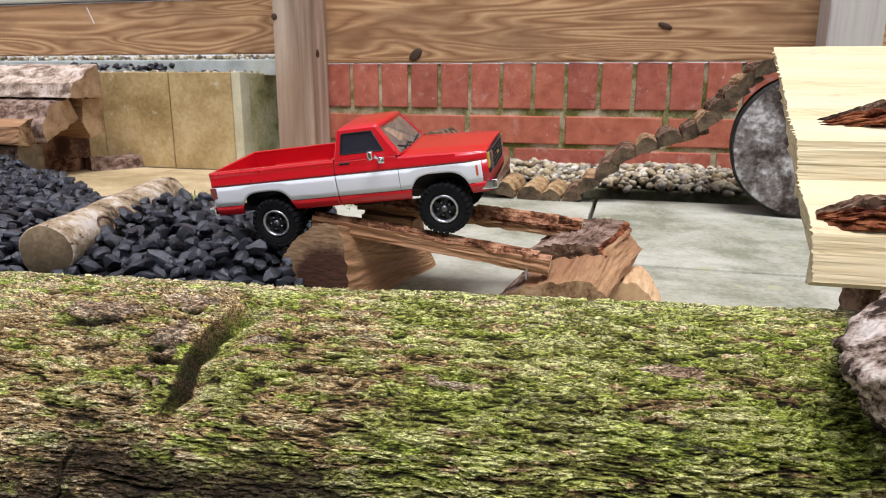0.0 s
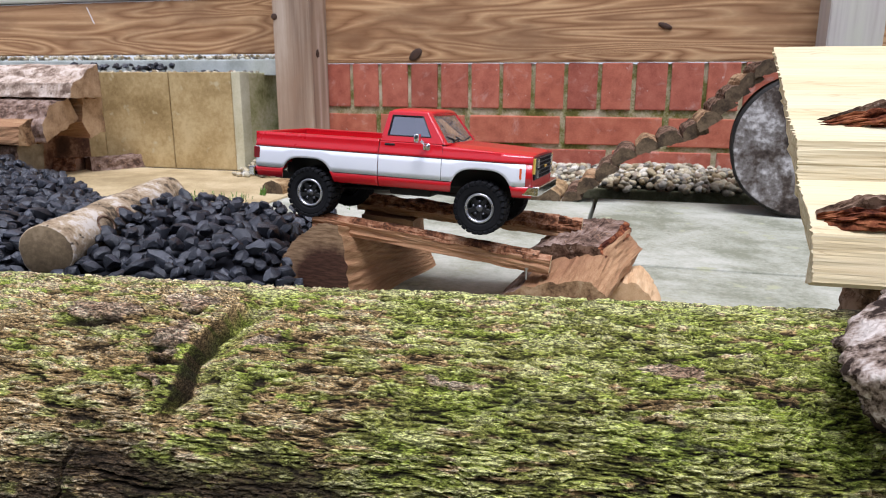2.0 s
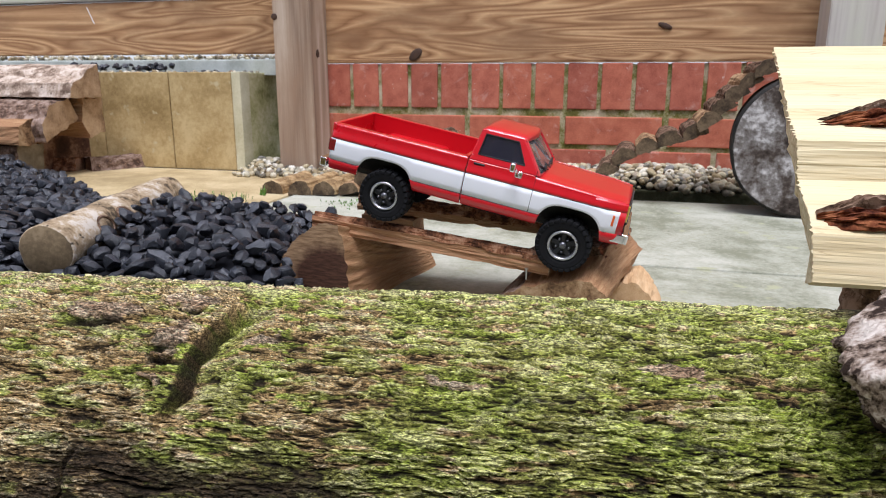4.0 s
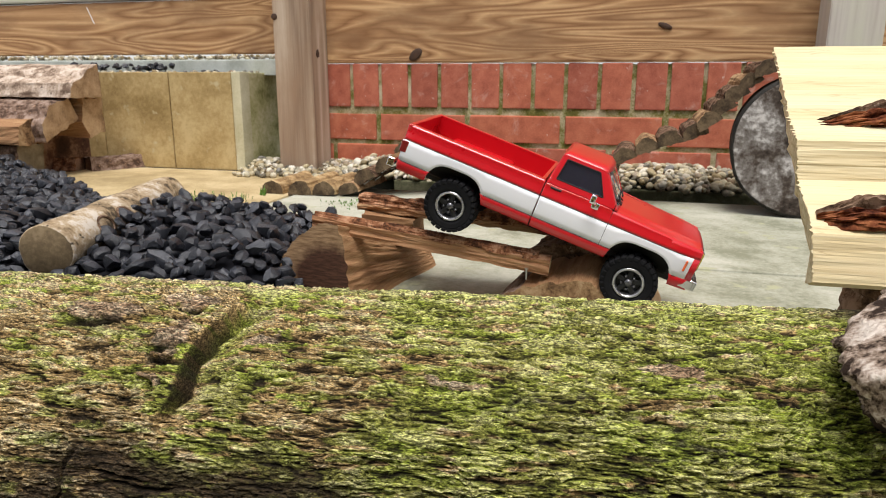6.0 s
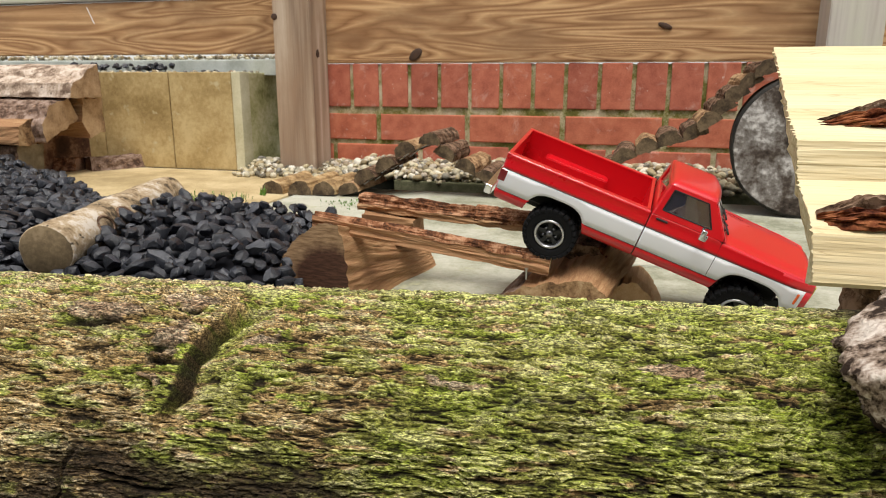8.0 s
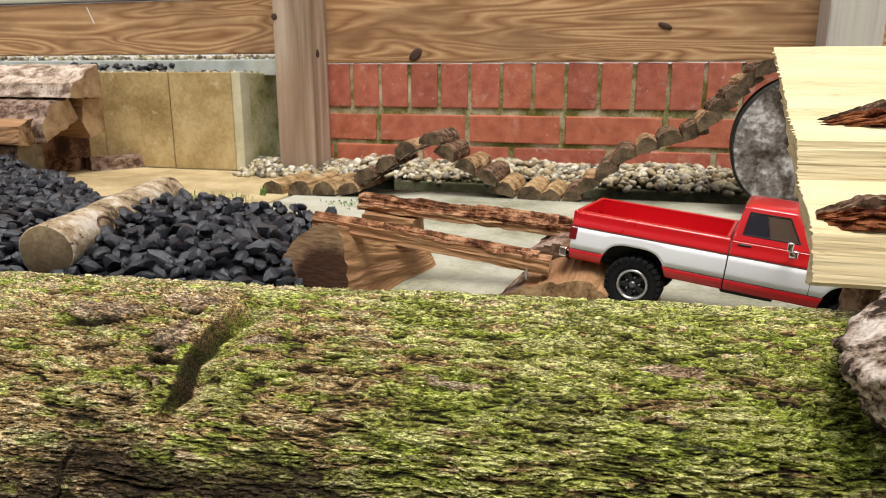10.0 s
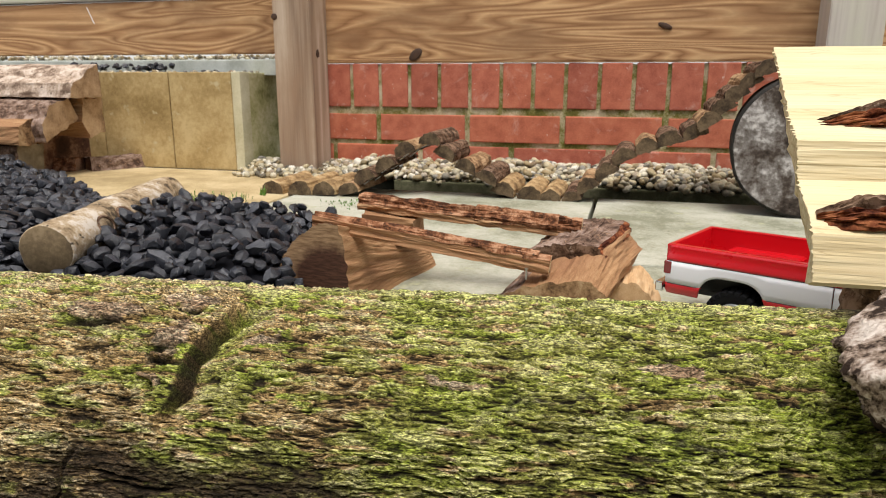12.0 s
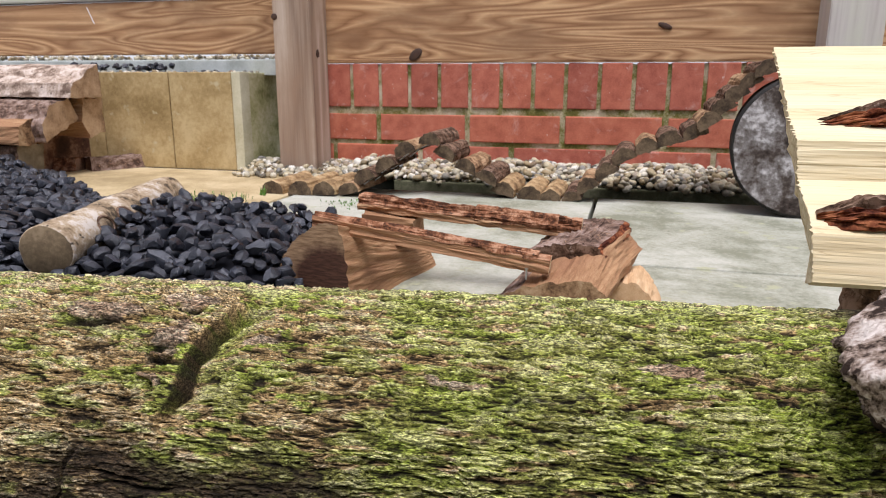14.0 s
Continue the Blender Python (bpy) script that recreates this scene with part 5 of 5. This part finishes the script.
        # dark liner inside each arch
        for cx in (-0.003, WB):
            part("arch_liner", box(cx - 0.029, cx + 0.029, min(side * 0.022, side * 0.030), max(side * 0.022, side * 0.030), 0.040, 0.0526, 0.002), M_BLACK, t)
            part("arch_liner", box(cx - 0.029, cx + 0.029, side * 0.0308 - 0.0005, side * 0.0308 + 0.0005, 0.0500, 0.0622), M_BLACK, t)
            part("arch_liner", box(cx - 0.029, cx + 0.029, min(side * 0.0300, side * 0.0520), max(side * 0.0300, side * 0.0520), 0.0622 if cx > 0.1 else 0.0612, 0.0632 if cx > 0.1 else 0.0622), M_BLACK, t)
    part("bed_floor", box(TX + 0.001, SX - 0.001, -0.0288, 0.0288, 0.0530, 0.0545, 0.0002), M_RED, t)
    part("tailgate", box(TX - 0.0012, TX + 0.0025, -0.0505, 0.0505, 0.042, 0.0834, 0.0012, 3), M_RED, t)
    part("tailgate_band", box(TX - 0.0022, TX - 0.0008, -0.046, 0.046, 0.052, 0.068, 0.0005), M_WHITE, t, "white tailgate band")
    part("bed_front", box(SX - 0.0045, SX - 0.0012, -0.0498, 0.0498, 0.045, 0.0836, 0.0008, 2), M_RED, t)
    # cab: back wall, roof, pillars
    part("cab_back", box(SX + 0.0012, SX + 0.004, -0.0495, 0.0495, 0.042, 0.087, 0.0008), M_RED, t)
    zb, zr = 0.0815, 0.1095
    xb0, xb1, xr0, xr1 = 0.0752, 0.1400, 0.0800, 0.1190
    hb, hr = 0.0497, 0.0405

    def sidept(u, v, s):
        x = (xb0 + (xb1 - xb0) * u) * (1 - v) + (xr0 + (xr1 - xr0) * u) * v
        return (x, s * (hb + (hr - hb) * v), zb + (zr - zb) * v)

    for s in (-1, 1):
        outer = [sidept(0, 0, s), sidept(1, 0, s), sidept(1, 1, s), sidept(0, 1, s)]
        inner = [sidept(0.09, 0.22, s), sidept(0.83, 0.22, s), sidept(0.84, 0.88, s), sidept(0.11, 0.88, s)]
        frame_quad(outer, inner, M_RED, "door_frame", t)
        pane("side_window", inner, M_GLASS, t, (0, -s * 0.0006, 0), "dark tinted side window")
        rim_pts = [Vector(p) + Vector((0, s * 0.0009, 0)) for p in inner]
        bm = bmesh.new()
        for k in range(4):
            tube(rim_pts[k], rim_pts[(k + 1) % 4], 0.0006, n=6, bm=bm)
        part("window_seal", bm, M_BLACK, t, "black window seal")

    def frontpt(u, v, x0, x1):
        w = hb + (hr - hb) * v
        bow = 0.004 * (1 - (2 * u - 1) ** 2) * (1 if x0 > 0.1 else -0.2)
        return (x0 + (x1 - x0) * v + bow, -w + 2 * w * u, zb + (zr - zb) * v)

    for x0, x1, nm, mt, lab in ((xb1, xr1, "windscreen", M_SCREEN, "clear raked windscreen"), (xb0, xr0, "rear_window", M_GLASS, "dark rear window")):
        lo, hi = (0.04, 0.92) if x0 > 0.1 else (0.26, 0.86)
        us = [0, 0.25, 0.5, 0.75, 1]
        outer = [frontpt(u, 0, x0, x1) for u in us] + [frontpt(u, 1, x0, x1) for u in us[::-1]]
        ui = [0.055 + 0.89 * u for u in us] if x0 > 0.1 else [0.15 + 0.7 * u for u in us]
        inner = [frontpt(u, lo, x0, x1) for u in ui] + [frontpt(u, hi, x0, x1) for u in ui[::-1]]
        frame_quad(outer, inner, M_RED, nm + "_frame", t)
        pane(nm, inner, mt, t, (-0.0006 if x0 > 0.1 else 0.0006, 0, 0), lab)
    # roof, gently crowned
    bm = bmesh.new()
    n, m = 14, 14
    g = []
    for i in range(n + 1):
        u = i / n
        row = []
        for j in range(m + 1):
            v = j / m
            x = xr0 - 0.0012 + (xr1 - xr0 + 0.0034) * u + 0.004 * (1 - (2 * v - 1) ** 2) * u
            ed = min(1, min(u, 1 - u, v, 1 - v) / 0.12)
            row.append(bm.verts.new((x, (-1 + 2 * v) * (hr + 0.0012), zr - 0.0012 + 0.0032 * math.sin(ed * math.pi / 2) + 0.0016 * (1 - (2 * v - 1) ** 2))))
        g.append(row)
    for i in range(n):
        for j in range(m):
            bm.faces.new((g[i][j], g[i + 1][j], g[i + 1][j + 1], g[i][j + 1]))
    roof = part("roof", bm, M_RED, t, "", True)
    md = roof.modifiers.new("thick", "SOLIDIFY")
    md.thickness, md.offset = 0.0016, -1
    # cabin inside
    part("bench_seat", box(0.080, 0.100, -0.040, 0.040, 0.050, 0.090, 0.004, 2), M_CABIN, t, "dark bench seat")
    part("dashboard", box(0.126, 0.140, -0.044, 0.044, 0.060, 0.083, 0.003, 2), M_CABIN, t, "dark dashboard")
    part("cabin_floor", box(0.079, 0.14, -0.044, 0.044, 0.046, 0.050), M_CABIN, t)
    # bonnet
    bm = bmesh.new()
    n, m = 26, 22
    g = []
    for i in range(n + 1):
        u = i / n
        row = []
        for j in range(m + 1):
            v = -1 + 2 * j / m
            w = 0.0500 * nose(0.136 + 0.0865 * u)
            ridge = 0.0018 * (1 / (1 + math.exp((abs(v) - 0.70) * 26)))
            x = 0.1375 + (0.0845) * u + 0.0040 * (1 - v * v) * (1 - 2 * u * 0.35)
            z = 0.0810 - 0.0040 * u + ridge - 0.0012 * max(0, (u - 0.9) / 0.1) ** 2 - 0.0012 * max(0, abs(v) - 0.9) / 0.1
            row.append(bm.verts.new((x, v * w, z)))
        g.append(row)
    for i in range(n):
        for j in range(m):
            bm.faces.new((g[i][j], g[i + 1][j], g[i + 1][j + 1], g[i][j + 1]))
    ob = part("bonnet", bm, M_RED, t, "", True)
    md = ob.modifiers.new("thick", "SOLIDIFY")
    md.thickness, md.offset = 0.0016, -1
    for s in (-1, 1):
        bm = tube((0.1435, s * 0.006 - 0.012, 0.0835), (0.1365, s * 0.012 - 0.024, 0.0885), 0.0006, n=6)
        tube((0.1425, s * 0.02 - 0.012, 0.0845), (0.1400, s * 0.02 + 0.010, 0.0862), 0.0008, n=6, bm=bm)
        part("wiper", bm, M_BLACK, t, "black windscreen wiper")
    # front: panel, grille, lamps, bumper
    part("front_panel", box(FX - 0.003, FX, -0.0455, 0.0455, 0.044, 0.0768, 0.001, 2), M_RED, t)
    part("grille_back", box(FX, FX + 0.0016, -0.0420, 0.0420, 0.0545, 0.0750, 0.0004), M_BLACK, t, "black grille backing")
    gr = bmesh.new()
    for k in range(6):
        z = 0.0555 + 0.0037 * k
        box(FX + 0.0016, FX + 0.0028, -0.0275, 0.0275, z - 0.0003, z + 0.0003, bm=gr)
    for k in range(9):
        y = -0.0272 + 0.0068 * k
        box(FX + 0.0016, FX + 0.0026, y - 0.0003, y + 0.0003, 0.0552, 0.0744, bm=gr)
    part("grille", gr, M_DARKBAR, t, "fine dark grey grille bars")
    part("badge", box(FX + 0.0027, FX + 0.0036, -0.0048, 0.0048, 0.0640, 0.0665, 0.0006), M_GOLD, t, "small gold badge")
    for s in (-1, 1):
        for z0, z1 in ((0.0655, 0.0740), (0.0560, 0.0640)):
            y0, y1 = sorted((s * 0.0292, s * 0.0385))
            part("headlamp", box(FX + 0.0012, FX + 0.0030, y0, y1, z0, z1, 0.0008, 2), M_LENS, t, "square smoky headlamp")
        y0, y1 = sorted((s * 0.0395, s * 0.0455))
        part("indicator", box(FX - 0.0015, FX + 0.0020, y0, y1, 0.0600, 0.0745, 0.0008, 2), M_LAMP, t, "yellow corner lamp")
    bm = box(FX + 0.0005, FX + 0.0070, -0.0480, 0.0480, 0.0405, 0.0495, 0.0014, 3)
    box(FX - 0.008, FX + 0.004, -0.0495, -0.0470, 0.0410, 0.0490, 0.0008, 2, bm=bm)
    box(FX - 0.008, FX + 0.004, 0.0470, 0.0495, 0.0410, 0.0490, 0.0008, 2, bm=bm)
    part("front_bumper", bm, M_CHROME, t, "chrome front bumper")
    bm = box(TX - 0.0105, TX - 0.0035, -0.0505, 0.0505, 0.0385, 0.0475, 0.0012, 3)
    box(TX - 0.005, TX + 0.003, -0.03, -0.02, 0.040, 0.046, bm=bm)
    box(TX - 0.005, TX + 0.003, 0.02, 0.03, 0.040, 0.046, bm=bm)
    part("rear_bumper", bm, M_CHROME, t, "chrome rear bumper")
    # underside
    for s in (-1, 1):
        part("chassis_rail", box(-0.058, 0.215, s * 0.020 - 0.003, s * 0.020 + 0.003, 0.034, 0.042, 0.0006), M_BLACK, t)
        for x in (0.0, WB):
            part("shock_absorber", tube((x + 0.006, s * 0.026, HUB), (x + 0.016, s * 0.023, 0.056), 0.0028, n=10), M_BLACK, t)
    part("underbody", box(-0.040, 0.205, -0.030, 0.030, 0.040, 0.052, 0.002), M_BLACK, t)
    part("gearbox", box(0.07, 0.115, -0.014, 0.014, 0.026, 0.042, 0.003, 2), M_BLACK, t)
    for x in (0.0, WB):
        ax = tube((x, -0.034, HUB), (x, 0.034, HUB), 0.0045, n=12)
        bmesh.ops.create_uvsphere(ax, u_segments=14, v_segments=10, radius=0.0095, matrix=Matrix.Translation((x, 0.006, HUB)))
        part("axle", ax, M_BLACK, t, "", True)
        part("drive_shaft", tube((x, 0.004, HUB), (0.09, 0, 0.032), 0.0022, n=8), M_BLACK, t)
    td = bpy.data.meshes.new("tyre")
    bm = tyre_mesh()
    bmesh.ops.recalc_face_normals(bm, faces=bm.faces)
    bm.to_mesh(td)
    bm.free()
    td.materials.append(M_RUBBER)
    wheels = [wheel(t, x, s, td) for x in (0.0, WB) for s in (-1, 1)]
    return t, wheels


ground()
paving()
blocking_wall()
brick_wall()
fence()
raised_bed()
pebble_strip()
black_heap()
mossy_log()
small_log()
ramp_supports()
rails()
log_roll()
stump()
fresh_split_log()
bark_props()
wood_pile()
grass_tufts()
TRUCK, WHEELS = truck()

# seconds, rear axle centre (x, y, z), roll, pitch, heading
DRIVE = [
    (0.0, 0.3345, -0.9737, 0.0894, 7.23, -7.28, 2.06),
    (0.5, 0.3485, -0.9709, 0.0863, 7.94, -8.33, 0.67),
    (1.0, 0.3677, -0.9702, 0.093, -0.4, -5.47, -3.61),
    (1.5, 0.3677, -0.9702, 0.093, -0.4, -5.47, -3.61),
    (2.0, 0.3749, -0.9647, 0.1129, -2.08, 1.82, -3.5),
    (2.5, 0.3749, -0.9651, 0.1134, -1.97, 1.95, -3.3),
    (3.0, 0.4269, -0.9711, 0.1219, 3.9, 7.93, -1.52),
    (3.2, 0.4289, -0.9711, 0.1219, 3.9, 7.93, -1.52),
    (5.3, 0.4963, -0.9767, 0.1137, 1.55, 19.33, 0.12),
    (5.5, 0.5078, -0.9767, 0.1127, 1.55, 19.93, 0.12),
    (6.0, 0.5209, -0.9778, 0.1123, 2.44, 20.4, -0.31),
    (6.5, 0.562, -0.9768, 0.1095, 5.11, 24.81, -0.47),
    (7.0, 0.5783, -0.9775, 0.1077, 5.35, 24.78, 0.35),
    (7.5, 0.5982, -0.9787, 0.1026, 6.34, 22.97, 0.22),
    (8.0, 0.6149, -0.968, 0.0945, 9.22, 20.5, -0.22),
    (8.2, 0.6229, -0.968, 0.0885, 9.22, 20.0, -0.22),
    (10.3, 0.7111, -0.9745, 0.0368, -3.75, 2.67, -13.58),
    (10.5, 0.7238, -0.9727, 0.0264, 0.0, 0.45, -16.05),
    (11.0, 0.744, -0.9641, 0.0252, 0.05, -0.43, -15.61),
    (11.5, 0.7671, -0.9869, 0.026, 0.14, 0.03, -21.44),
    (12.0, 0.7952, -0.9949, 0.0264, 0.16, -0.53, -26.22),
    (12.5, 0.8199, -1.0162, 0.027, -0.59, 0.65, -28.59),
    (13.0, 0.8575, -1.0274, 0.0268, -0.49, -0.95, -27.33),
    (13.5, 0.8967, -1.0538, 0.0259, 0.16, -0.15, -26.52),
    (13.8, 0.9193, -1.0633, 0.0259, 0.09, -0.08, -26.51),
    (14.0, 0.9344, -1.0696, 0.0259, 0.0433, -0.0333, -26.5033),
]


def drive_at(t):
    rows = DRIVE
    if t <= rows[0][0]:
        return rows[0][1:]
    for i in range(len(rows) - 1):
        a, b_ = rows[i], rows[i + 1]
        if t <= b_[0]:
            k = (t - a[0]) / (b_[0] - a[0])
            return [p + (q - p) * k for p, q in zip(a[1:], b_[1:])]
    return rows[-1][1:]


def motions():
    rows, spin, gone, last = [], [], 0.0, None
    for i in range(0, 71):
        t = i * 0.2
        x, y, z, rx, ry, rz = drive_at(t)
        m = pose(x, y, z, rx, ry, rz)
        if last is not None:
            gone += (m.translation - last).dot(m.to_3x3() @ Vector((1, 0, 0)))
        last = m.translation.copy()
        rows.append((t, m @ Matrix.Translation((0, 0, -HUB))))
        spin.append((t, math.degrees(gone / 0.0258)))
    walk(TRUCK, rows)
    for w in WHEELS:
        p = w.location.copy()
        walk(w, [(t, pose(p.x, p.y, p.z, 0, a, 0)) for t, a in spin])


motions()
